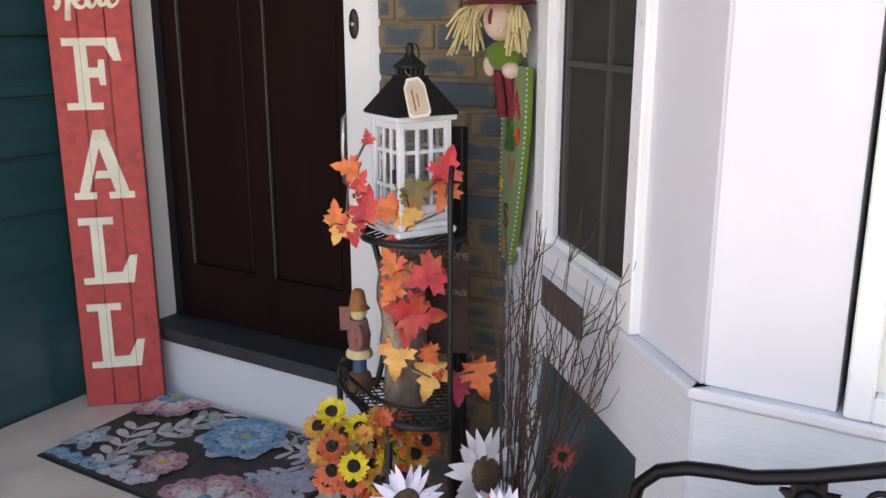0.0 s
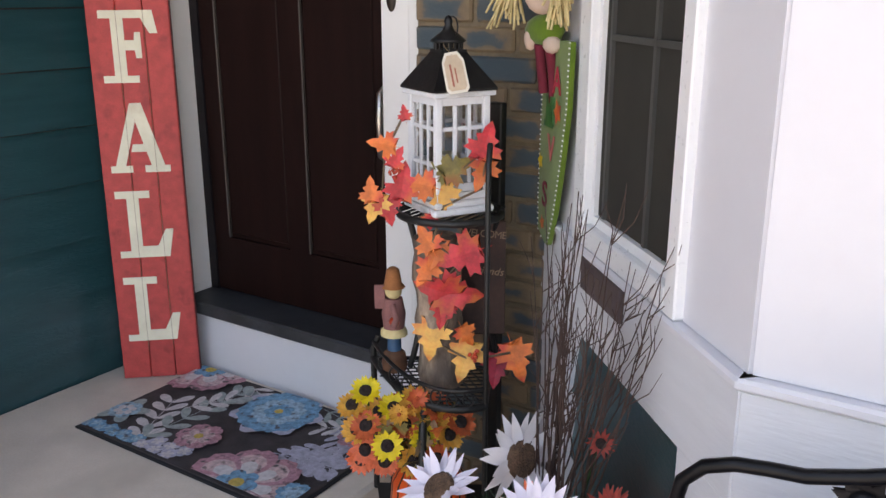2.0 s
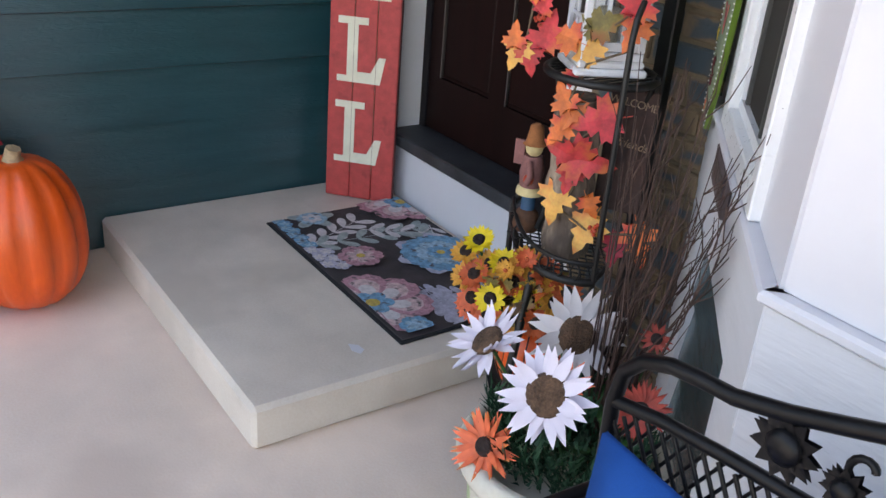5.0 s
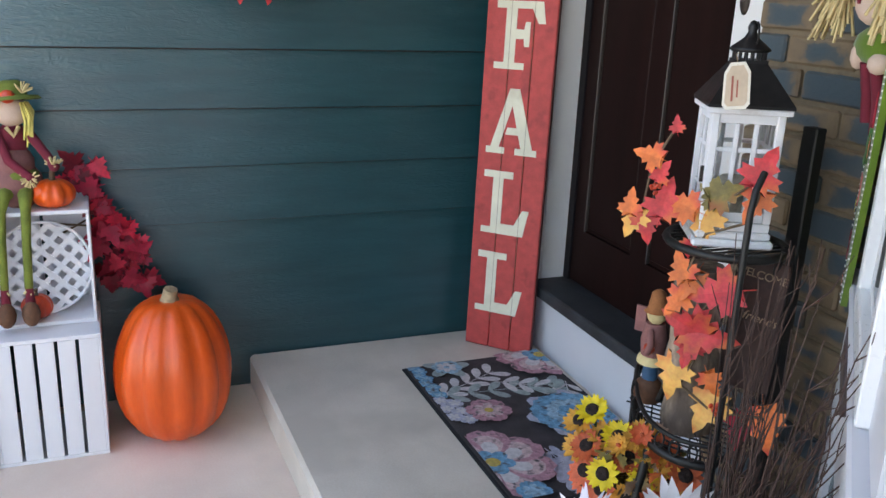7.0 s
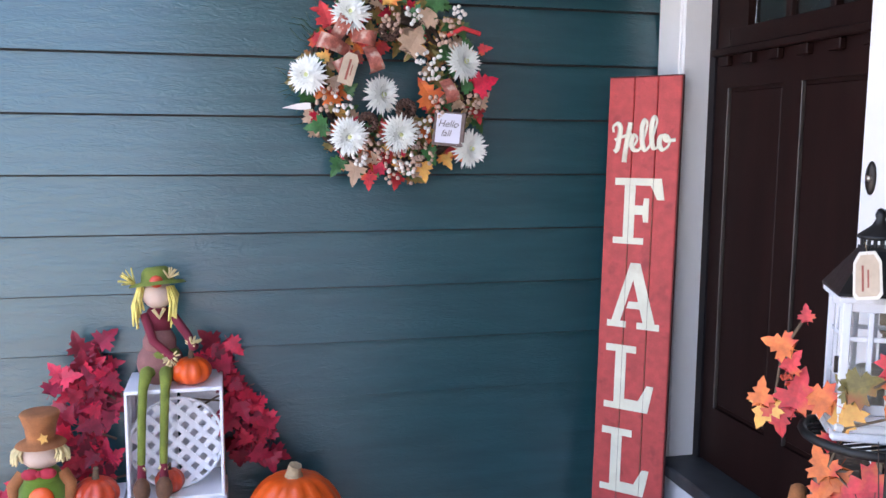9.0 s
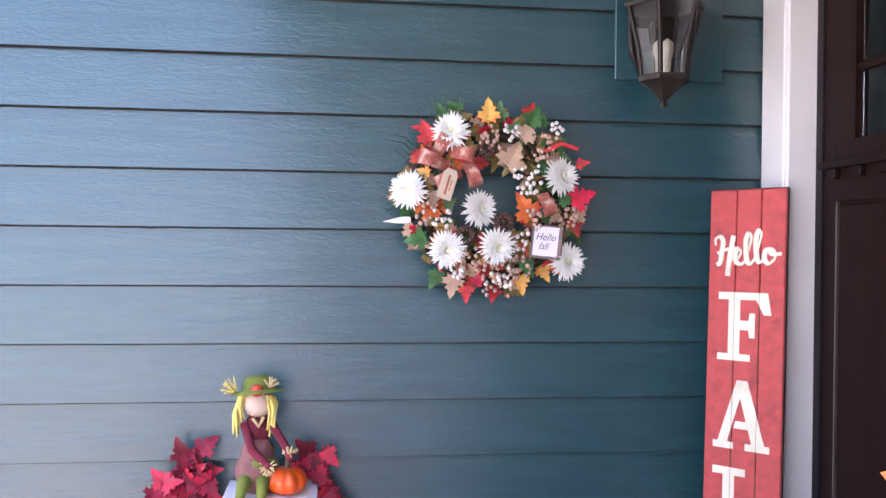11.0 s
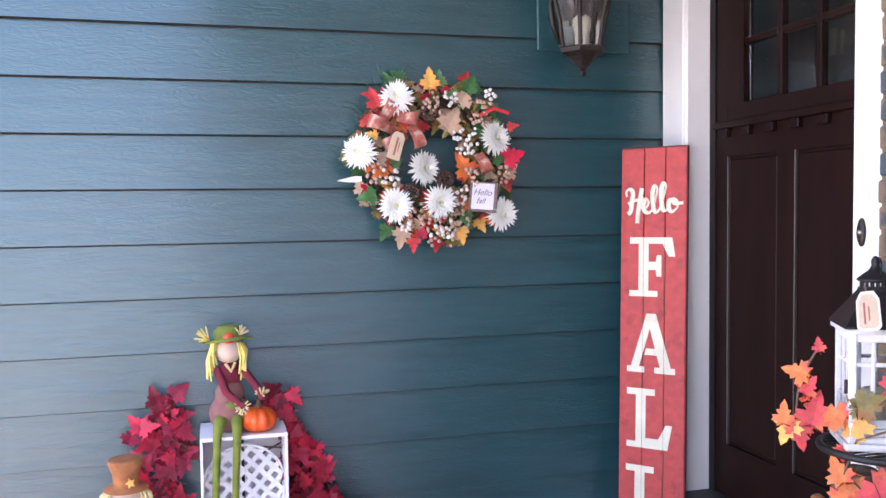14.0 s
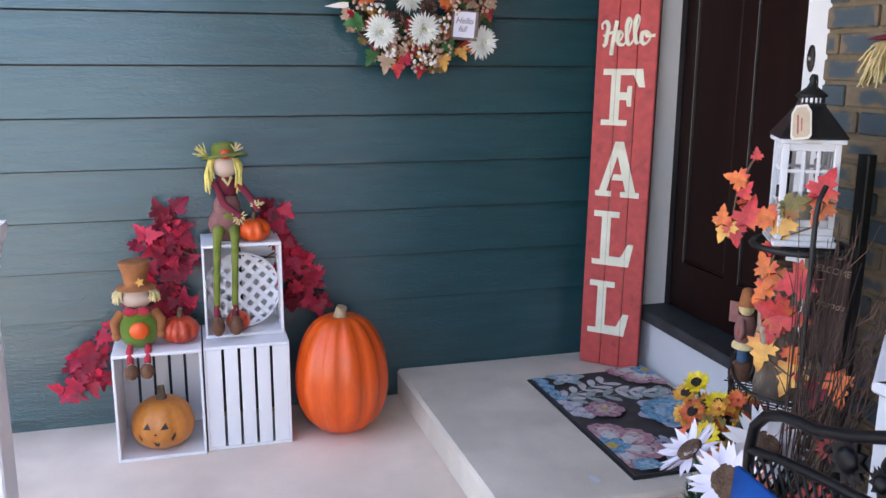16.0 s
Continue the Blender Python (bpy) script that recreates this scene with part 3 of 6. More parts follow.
def plank(y0, y1, z0, z1, low=0.0, high=-0.023):
    """A lap plank with its lower edge proud; local x out of the wall."""
    g = G()
    vs = [(low - 0.014, y0, z0), (low, y0, z0), (high + 0.004, y0, z1), (high - 0.008, y0, z1), (low - 0.014, y1, z0), (low, y1, z0), (high + 0.004, y1, z1), (high - 0.008, y1, z1)]
    return g.add(vs, [[0, 1, 2, 3], [7, 6, 5, 4], [1, 5, 6, 2], [0, 4, 5, 1], [3, 2, 6, 7], [0, 3, 7, 4]])


# 6 mm open joints bare the near-black backing to imitate lap shadow lines
me = plank(0, 3.275, 0, LAP - 0.006).mesh("siding_plank", M["siding"])
k = 0
z = LAP0 - LAP
while z < TOP:
    part("siding_plank", me, None, wall_w, m=pose(0, -0.9, z))
    z += LAP

# door wall: frame, riser, brick pier and the wall over the door
g = G().box((-0.16, 2.60, 0.0), (1.75, 2.72, TOP)).box((1.25, 2.315, 0.0), (1.665, 2.6, TOP)).box((1.2, 2.42, 0.0), (1.25, 2.6, TOP)).box((0.0, 2.38, 2.47), (1.2, 2.6, TOP))
single("wall_north", g, M["mortar"], "house wall behind the front door with tan mortar", "wall", kind="structure")
trim = thing("door_trim", "white painted wooden casing round the front door", "door casing", kind="structure")
g = G().box((0.0, DOORY + 0.022, STEP_Z), (0.15, DOORY + 0.06, 2.47)).box((0.150, DOORY + 0.012, STEP_Z + 0.25), (0.168, DOORY + 0.05, 2.47), bev=0.004).box((0.168, DOORY + 0.017, STEP_Z + 0.25), (0.182, DOORY + 0.05, 2.47), bev=0.003).box((0.182, DOORY + 0.021, 0.333), (DOORL, DOORY + 0.115, 2.47))
part("casing", g, M["trimwhite"], trim, "moulded white casing board")
g = G().box((DOORR, DOORY - 0.004, 0.333), (DOORR + 0.095, DOORY + 0.1, 2.47), bev=0.003).box((DOORR + 0.095, DOORY - 0.010, STEP_Z), (DOORR + 0.150, DOORY + 0.06, 2.47), bev=0.004)
part("casing", g, M["trimwhite"], trim)
part("head_casing", G().box((0.0, DOORY, 2.47), (DOORR + 0.115, DOORY + 0.1, 2.6), bev=0.003), M["trimwhite"], trim)
g = G().box((DOORL - 0.02, DOORY, STEP_Z), (DOORR + 0.09, DOORY + 0.08, 0.332))
part("riser_board", g, M["white"], trim, "smooth white riser board under the sill")
sill = single("door_sill", G().box((DOORL - 0.005, DOORY - 0.028, 0.334), (DOORR + 0.004, 2.56, 0.380), bev=0.006), M["sill"], "dark bronze metal door sill", "door sill", kind="structure")

door = thing("door_1", "closed dark brown craftsman front door with glazed top", "front door", kind="structure")
DY = 2.468
g = G().box((DOORL, 2.461, 0.381), (DOORL + 0.035, 2.56, 2.46)).box((DOORR - 0.035, 2.461, 0.381), (DOORR, 2.56, 2.46)).box((DOORL + 0.035, 2.461, 2.425), (DOORR - 0.035, 2.56, 2.46))
part("jamb", g, M["dark_frame"], door, "dark door jamb")
xa, xb = DOORL + 0.037, DOORR - 0.037
PAN = [(0.296, 0.592), (0.680, 0.974)]
g = G().box((xa, DY + 0.014, 0.385), (xb, DY + 0.045, 1.76)).box((xa, DY, 0.385), (PAN[0][0], DY + 0.014, 1.86)).box((PAN[0][1], DY, 0.385), (PAN[1][0], DY + 0.014, 1.76)).box((PAN[1][1], DY, 0.385), (xb, DY + 0.014, 1.86))
for a, b in PAN:
    g.box((a, DY, 0.385), (b, DY + 0.014, 0.585)).box((a, DY, 1.672), (b, DY + 0.014, 1.76))
    g.box((a + 0.012, DY + 0.006, 0.60), (b - 0.012, DY + 0.0135, 1.66), bev=0.004)
g.box((xa, DY, 1.86), (0.395, DY + 0.045, 2.42)).box((0.985, DY, 1.86), (xb, DY + 0.045, 2.42)).box((0.395, DY, 2.30), (0.985, DY + 0.045, 2.42)).box((PAN[0][0], DY + 0.001, 1.76), (PAN[1][1], DY + 0.045, 1.862))
part("slab", g, M["door"], door, "dark espresso brown panelled door slab")
# left panel edges only: strips lighter than the door, a painted bevel highlight
for a, b in PAN:
    part("panel_moulding", G().box((a, DY - 0.001, 0.585), (a + 0.005, DY + 0.013, 1.672), bev=0.0015), M["moulding_glint"], door)
g = G().box((xa + 0.01, DY - 0.03, 1.775), (xb - 0.01, DY, 1.80), bev=0.004)
part("dentil_shelf", g, M["door"], door)
me = G().box((0, DY - 0.022, 1.742), (0.05, DY, 1.774), bev=0.003).mesh("dentil", M["door"])
for i in range(6):
    part("dentil", me, None, door, m=pose(0.27 + i * 0.135, 0, 0))
cols = [0.395, 0.592, 0.788, 0.985]
for i in range(3):
    for z0, z1 in ((1.862, 2.072), (2.088, 2.30)):
        part("pane", G().box((cols[i] + 0.008, DY + 0.02, z0 + 0.006), (cols[i + 1] - 0.008, DY + 0.025, z1 - 0.004)), M["glass"], door)
g = G()
for c in cols[1:3]:
    g.box((c - 0.012, DY + 0.004, 1.862), (c + 0.012, DY + 0.036, 2.30), bev=0.003)
for i in range(3):
    g.box((cols[i] + (0.012 if i else 0), DY + 0.004, 2.068), (cols[i + 1] - (0.012 if i < 2 else 0), DY + 0.034, 2.092), bev=0.003)
part("muntin", g, M["door"], door)
part("door_handle", G().tube([(1.035, DY - 0.005, 1.17), (1.035, DY - 0.055, 1.14), (1.035, DY - 0.06, 1.06), (1.035, DY - 0.055, 0.96), (1.035, DY - 0.005, 0.93)], 0.011).box((1.015, DY - 0.01, 0.90), (1.055, DY, 1.26), bev=0.004), M["nickel"], door, "brushed metal pull handle")
# flat near-black sheet in place of the unlit hallway
single("room_behind_door", G().box((0.0, 2.58, 0.3), (1.2, 2.598, 2.6)), M["dark"], "near-black sheet standing in for the unlit hallway behind the door panes", "room", kind="structure")
bell = thing("doorbell", "small oval bronze doorbell on white casing", "doorbell", pose(1.138, DOORY - 0.004, 1.412, 90))
prof = [(0.021, 0.0), (0.021, 0.004), (0.017, 0.008), (0.0, 0.009)]
g = G()
g.T = Matrix.Diagonal((0.75, 1.9, 1, 1))
part("plate", g.lathe(prof, n=20), M["bronze"], bell)
part("button", G().lathe([(0.008, 0.008), (0.008, 0.013), (0.0, 0.014)], n=14), M["nickel"], bell, "pale push button")

# bay window: a slanted side and a front parallel to the door wall
bay = thing("wall_bay", "white painted bay with a rough-sawn skirt and teal siding below", "bay window wall", Matrix.Translation((BAY_X, BAY_Y, BAY_Z)) @ pose(0, 0, 0, 0, 0, -BAY_TURN), kind="structure")
S1 = 1.090
g = G().box((0.0, 0.012, 0.868), (0.345, 0.12, TOP)).box((0.345, 0.012, 2.25), (0.875, 0.12, TOP)).box((0.875, 0.012, 0.868), (S1 - 0.004, 0.12, TOP))
part("side_board", g, M["white"], bay)
g = G().box((0.0, 0.0, 0.656), (S1, 0.12, 0.846), bev=0.003)
part("skirt", g, M["rough_white"], bay, "rough-sawn white skirt board")
g = G().box((0.0, 0.002, -BAY_Z), (0.345, 0.12, 0.656)).box((0.912, 0.002, -BAY_Z), (S1, 0.12, 0.656))
part("corner_board", g, M["rough_white"], bay)
g = G().box((0.0, -0.012, 0.848), (S1 + 0.010, 0.10, 0.867), bev=0.005)
part("ledge", g, M["white"], bay)
for i in range(4):
    g = G()
    g.T = Matrix(((0, 1, 0, 0.345), (-1, 0, 0, 0.012), (0, 0, 1, 0), (0, 0, 0, 1)))
    part("siding_plank", plank(0, 0.567, -0.01 + i * 0.166, -0.01 + (i + 1) * 0.166 + 0.01 * (i < 3)).mesh("bay_siding", M["siding"]), None, bay, m=g.T)
win = thing("window_1", "white vinyl window with a dark insect screen", "window", bay.matrix_basis.copy(), kind="structure")
g = G().box((0.345, -0.006, 0.868), (0.412, 0.09, 2.25), bev=0.003).box((0.832, -0.006, 0.868), (0.875, 0.09, 2.25), bev=0.003).box((0.412, -0.006, 0.868), (0.832, 0.09, 0.915), bev=0.003).box((0.412, -0.006, 2.19), (0.832, 0.09, 2.25), bev=0.003)
part("window_frame", g, M["vinyl"], win, "white vinyl frame")
g = G().box((0.413, 0.012, 0.916), (0.430, 0.05, 2.188)).box((0.812, 0.012, 0.916), (0.831, 0.05, 2.188)).box((0.431, 0.012, 0.916), (0.811, 0.05, 0.937))
part("sash", g, M["vinyl"], win)
part("insect_screen", G().box((0.431, 0.022, 0.938), (0.811, 0.025, 2.188)), M["screen"], win, "dark insect screen")
g = G().box((0.680, 0.014, 0.94), (0.692, 0.0215, 2.188)).box((0.482, 0.014, 1.30), (0.679, 0.0215, 1.312)).box((0.693, 0.014, 1.30), (0.81, 0.0215, 1.312)).box((0.469, 0.014, 0.94), (0.481, 0.0215, 2.188))
part("muntin", g, M["muntin"], win)
bf = thing("wall_bay_front", "bright white bay front with a rough-sawn lower wall", "bay window wall", pose(0, 0, BAY_Z), kind="structure")
CX, CY = BAY_X + S1 * math.cos(radians(BAY_TURN)), BAY_Y - S1 * math.sin(radians(BAY_TURN))
g = G().box((CX + 0.012, CY + 0.012, 0.868), (2.505, CY + 0.14, TOP)).box((2.505, CY + 0.012, 2.25), (3.5, CY + 0.14, TOP)).box((3.5, CY + 0.012, 0.868), (5.0, CY + 0.14, TOP))
part("front_board", g, M["white"], bf)
part("skirt", G().box((CX, CY, -BAY_Z), (5.0, CY + 0.14, 0.846), bev=0.003), M["rough_white"], bf, "rough-sawn white lower wall")
part("ledge", G().box((CX - 0.006, CY - 0.012, 0.848), (5.0, CY + 0.13, 0.867), bev=0.005), M["white"], bf)
w2 = thing("window_2", "white framed window with a pale drawn shade", "window", pose(0, 0, BAY_Z), kind="structure")
g = G().box((2.515, CY - 0.004, 0.868), (2.55, CY + 0.09, 2.25), bev=0.003).box((3.455, CY - 0.004, 0.868), (3.49, CY + 0.09, 2.25), bev=0.003).box((2.55, CY - 0.004, 0.868), (3.455, CY + 0.09, 0.905), bev=0.003).box((2.55, CY - 0.004, 2.2), (3.455, CY + 0.09, 2.25), bev=0.003)
part("window_frame", g, M["vinyl"], w2)
part("shade", G().box((2.55, CY + 0.02, 0.905), (3.455, CY + 0.024, 2.2)), M["shade"], w2)
# added near-black walls in place of the unlit room in the bay
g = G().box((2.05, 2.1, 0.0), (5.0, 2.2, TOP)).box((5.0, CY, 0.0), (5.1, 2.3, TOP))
single("room_behind_bay", g, M["dark"], "near-black walls added behind the bay in place of its unlit room", "room", kind="structure")
# added unseen wall: cuts off the sky that the siding reflects
single("wall_east", G().box((5.104, 0.45, 0.0), (5.195, CY - 0.004, TOP - 0.004)), M["white"], "white wall added out of view to limit the sheen on the siding", "wall", kind="structure")


# ---- leaves and flowers ----
def maple(size, curl=0.25):
    """A five-lobed toothed leaf, stalk at the origin, tip along +x, gently folded."""
    half = [(0.0, 0.03), (0.05, 0.10), (-0.06, 0.30), (0.12, 0.26), (0.16, 0.50), (0.28, 0.40), (0.38, 0.46), (0.40, 0.20), (0.56, 0.30), (0.62, 0.16), (0.78, 0.14), (1.0, 0.0)]
    g = G()
    mid = [(max(0.0, x) * 0.98, 0.0) for x, _ in half]
    vs, fs = [], []
    for s in (1, -1):
        o = len(vs)
        for (x, y), (mx, _) in zip(half, mid):
            vs.append((mx * size, 0, -curl * size * (mx - 0.4) ** 2))
            vs.append((x * size, s * y * size, size * (curl * 0.8 * y - curl * (x - 0.4) ** 2 - 0.5 * curl * y * y * 2)))
        for i in range(len(half) - 1):
            q = [o + 2 * i, o + 2 * i + 1, o + 2 * i + 3, o + 2 * i + 2]
            fs.append(q if s > 0 else q[::-1])
    g.add(vs, fs, 0, True)
    g.tube([(0, 0, -curl * size * 0.16), (-0.22 * size, 0, -0.1 * size)], 0.012 * size, n=4)
    return g


LEAF = {}


def leaf(parent, mat_key, size, m, name="leaf"):
    key = (mat_key, size)
    if key not in LEAF:
        LEAF[key] = maple(size).mesh("leaf", M[mat_key])
    return part(name, LEAF[key], None, parent, m=m)


def flower(p, d, r, disc_r, petal_key, disc_key="disc", count=14, wide=0.42, lift=0.12, rows=1, stem=None, group="", label="", name="sunflower", spin=0.0, base=CORNER):
    """An artificial bloom whose face looks along d, with its own petals, seed disc and stem."""
    t = thing(name, label, "flower", base @ facing(p, d, spin), group)
    me = G().petal(r - disc_r * 0.7, r * wide, lift=lift, base=disc_r * 0.7, tip=0.75).mesh("petal", M[petal_key])
    me2 = G().petal((r - disc_r * 0.7) * 0.92, r * wide * 0.9, lift=lift + 0.25, base=disc_r * 0.7, tip=0.7).mesh("petal", M[petal_key])
    for j in range(rows):
        for i in range(count):
            a = 360 * (i + 0.5 * j) / count + random.uniform(-6, 6)
            part("petal", me if (i + j) % 2 else me2, None, t, m=pose(0, 0, 0.002 * j, random.uniform(-12, 12), random.uniform(-14, 10), a))
    g = G().lathe([(disc_r * 0.9, -0.006), (disc_r, 0.003), (disc_r * 0.8, 0.010), (disc_r * 0.4, 0.011), (0.0, 0.008)], n=18)
    part("seed_disc", g, M[disc_key], t, "brown seed disc")
    if stem:
        q = facing(p, d, spin).inverted()
        s = Vector(stem)
        a = Vector(p) - Vector(d).normalized() * 0.008
        pts = [q @ a, q @ (a - Vector(d).normalized() * 0.05 + Vector((0, 0, -0.02))), q @ s]
        part("stem", G().tube(pts, 0.0035, n=6), M["l_green"], t)
    return t


# ---- red porch sign ----
BW, BH, BT = 0.258, 1.588, 0.018
lat = Vector((0.748, 0.664, 0)).normalized()
foot = Vector((0.104, 2.119, STEP_Z + 0.002))
up = Vector((-0.068, 0.056, 1.58)).normalized()
lat = (lat - up * lat.dot(up)).normalized()
out = lat.cross(up)
sign = thing("porch_sign", "tall red wooden plank sign with cream lettering leaning in the corner", "porch sign", Matrix(((lat[0], up[0], out[0], foot[0]), (lat[1], up[1], out[1], foot[1]), (lat[2], up[2], out[2], foot[2]), (0, 0, 0, 1))))
cuts = [0.0, 0.092, 0.176, BW]
for i in range(3):
    part("plank", G().box((cuts[i] + (0.0012 if i else 0), 0, 0), (cuts[i + 1] - (0.0012 if i < 2 else 0), BH, BT), bev=0.0025), M["red_board"], sign)
part("edge_band", G().box((-0.002, BH + 0.0005, 0.0), (BW + 0.002, BH + 0.004, BT - 0.002)).box((BW + 0.0006, 0, 0.0), (BW + 0.003, BH, BT - 0.003)), M["red_edge"], sign, "dark worn edge")
LZ0, LZ1 = BT + 0.0003, BT + 0.0014


def slab_letter(ch, u, v, w, h):
    """A slab-serif capital with its lower left corner at u, v."""
    g = G()

    def p(*pts):
        g.prism([(u + x * w, v + y * h) for x, y in pts], LZ0, LZ1)

    if ch in "FL":
        p((0.0, 0.0), (0.62, 0.0) if ch == "F" else (0.42, 0.0), (0.62, 0.10) if ch == "F" else (0.42, 0.17), (0.42, 0.10) if ch == "F" else (0.42, 0.17), (0.42, 0.89), (0.20, 0.89), (0.20, 0.10), (0.0, 0.10))
    if ch == "L":
        p((0.421, 0.0), (0.90, 0.0), (1.0, 0.42), (0.86, 0.42), (0.70, 0.17), (0.421, 0.17))
        p((0.0, 0.891), (0.62, 0.891), (0.62, 1.0), (0.0, 1.0))
    if ch == "F":
        p((0.0, 0.891), (0.72, 0.891), (0.86, 0.68), (1.0, 0.68), (0.93, 1.0), (0.0, 1.0))
        p((0.421, 0.45), (0.58, 0.45), (0.60, 0.34), (0.70, 0.34), (0.70, 0.70), (0.60, 0.70), (0.58, 0.59), (0.421, 0.59))
    if ch == "A":
        p((0.40, 1.0), (0.47, 0.74), (0.24, 0.101), (0.06, 0.101))
        p((0.402, 1.0), (0.60, 1.0), (0.94, 0.101), (0.70, 0.101), (0.472, 0.74))
        p((0.355, 0.30), (0.632, 0.30), (0.59, 0.41), (0.395, 0.41))
        p((-0.03, 0.0), (0.36, 0.0), (0.36, 0.10), (-0.03, 0.10))
        p((0.58, 0.0), (1.03, 0.0), (1.03, 0.10), (0.58, 0.10))
    return g


for ch, u, v in (("F", 0.038, 1.016), ("A", 0.036, 0.723), ("L", 0.032, 0.433), ("L", 0.030, 0.136)):
    part("letter", slab_letter(ch, u * 0.977, v, 0.180, 0.228), M["cream"], sign, "cream slab-serif letter " + ch)


def script(strokes, r, u0, v0, k):
    """Brush lettering: smooth strokes through a few turning points, flattened on the board."""
    g = G()
    for st in strokes:
        q = [st[0]] + list(st) + [st[-1]]
        pts = []
        for a, b, c, d in zip(q, q[1:], q[2:], q[3:]):
            for i in range(6):
                t = i / 6
                pts.append(tuple(0.5 * (2 * b[n] + (c[n] - a[n]) * t + (2 * a[n] - 5 * b[n] + 4 * c[n] - d[n]) * t * t + (3 * b[n] - a[n] - 3 * c[n] + d[n]) * t ** 3) for n in (0, 1)))
        pts.append(st[-1])
        # thick on the way down, thin on the way up
        rad = []
        for i in range(len(pts)):
            a, b = pts[max(0, i - 1)], pts[min(len(pts) - 1, i + 1)]
            down = (a[1] - b[1]) / (math.hypot(a[0] - b[0], a[1] - b[1]) + 1e-6)
            rad.append(r * (0.85 + 0.32 * down))
        g.T = Matrix.Translation((0, 0, BT + 0.0006)) @ Matrix.Diagonal((1, 1, 0.12, 1))
        g.tube([(u0 + x * k, v0 + y * k * 0.74, 0) for x, y in pts], rad, n=8)
    g.T = Matrix()
    return g


H_LINES = [[(0.03, 0.50), (0.02, 0.62), (0.09, 0.68), (0.14, 0.58), (0.12, 0.36), (0.10, 0.16), (0.05, 0.10)], [(0.30, 0.70), (0.27, 0.45), (0.24, 0.18), (0.22, -0.12)], [(0.05, 0.34), (0.16, 0.40), (0.26, 0.44), (0.33, 0.46)], [(0.24, 0.16), (0.30, 0.26), (0.36, 0.22), (0.42, 0.36), (0.37, 0.44), (0.33, 0.30), (0.36, 0.15), (0.46, 0.15), (0.53, 0.40), (0.57, 0.66), (0.53, 0.74), (0.49, 0.60), (0.50, 0.30), (0.54, 0.14), (0.61, 0.20), (0.68, 0.48), (0.72, 0.72), (0.68, 0.80), (0.64, 0.64), (0.65, 0.34), (0.69, 0.17), (0.77, 0.22)], [(0.88, 0.42), (0.79, 0.40), (0.77, 0.24), (0.83, 0.14), (0.92, 0.24), (0.92, 0.38), (0.86, 0.43), (0.88, 0.33), (1.02, 0.34)]]
part("lettering", script(H_LINES, 0.0082, 0.016, 1.318, 0.225), M["cream"], sign, "cream brush script word Hello")
g = G()
for c, lo, hi in ((0.092, 0.1, 1.25), (0.176, 0.1, 1.25)):
    g.box((c - 0.0006, lo, BT + 0.0016), (c + 0.0006, hi, BT + 0.0021))
part("groove", g, M["groove"], sign)

# ---- doormat ----
MX, MY, MW, MD = 0.286, 1.794, 0.889, 0.53
dm = thing("doormat", "rectangular charcoal doormat with blue and pink woven flowers", "doormat", pose(MX, MY, STEP_Z, 0, 0, 0.5))
part("backing", G().box((0, 0, 0.0), (MW, MD, 0.007), bev=0.003), M["mat_edge"], dm, "black bound edge")
part("woven_face", G().box((0.012, 0.012, 0.007), (MW - 0.012, MD - 0.012, 0.0095)), M["mat_dark"], dm)
level = [0.0098]


def blob(poly, key, name):
    level[0] += 0.00004
    poly = [(min(max(x, 0.014), MW - 0.014), min(max(y, 0.014), MD - 0.014)) for x, y in poly]
    part(name, G().prism(poly, level[0] - 0.0002, level[0]), M[key], dm)


def flat_petal(c, a, r0, r1, w, key, notch=False):
    pts = []
    for t, k in ((0, 0.25), (0.3, 0.75), (0.6, 1.0), (0.85, 0.8), (1.0, 0.3)):
        pts.append((r0 + t * (r1 - r0), k * w / 2))
    if notch:
        pts.append((r0 + 0.93 * (r1 - r0), 0.0))
    pts += [(x, -y) for x, y in pts[::-1] if y]
    ca, sa = math.cos(a), math.sin(a)
    blob([(c[0] + x * ca - y * sa, c[1] + x * sa + y * ca) for x, y in pts], key, "printed_petal")


def mat_flower(u, v, r, outer, inner, n=7, core="m_gold", turn=0.2):
    c = (u * MW, v * MD)
    for i in range(n):
        a = turn + 2 * math.pi * i / n
        flat_petal(c, a, r * 0.12, r, r * 0.85, outer, True)
    for i in range(n):
        a = turn + 2 * math.pi * (i + 0.5) / n
        flat_petal(c, a, r * 0.12, r * 0.66, r * 0.42, inner, True)
    blob([(c[0] + r * 0.2 * math.cos(k * 0.7), c[1] + r * 0.2 * math.sin(k * 0.7)) for k in range(9)], core, "printed_petal")


def spray(u, v, a, length, key, n=6, w=0.02):
    """A stem of paired printed leaves."""
    c = (u * MW, v * MD)
    ca, sa = math.cos(a), math.sin(a)
    blob([(c[0] - sa * 0.002, c[1] + ca * 0.002), (c[0] + sa * 0.002, c[1] - ca * 0.002), (c[0] + ca * length + sa * 0.001, c[1] + sa * length - ca * 0.001), (c[0] + ca * length - sa * 0.001, c[1] + sa * length + ca * 0.001)], key, "printed_stem")
    for i in range(n):
        d = length * (i + 0.5) / n
        for s in (1, -1):
            flat_petal((c[0] + ca * d, c[1] + sa * d), a + s * 0.8, 0.004, 0.045 + w, w, key)


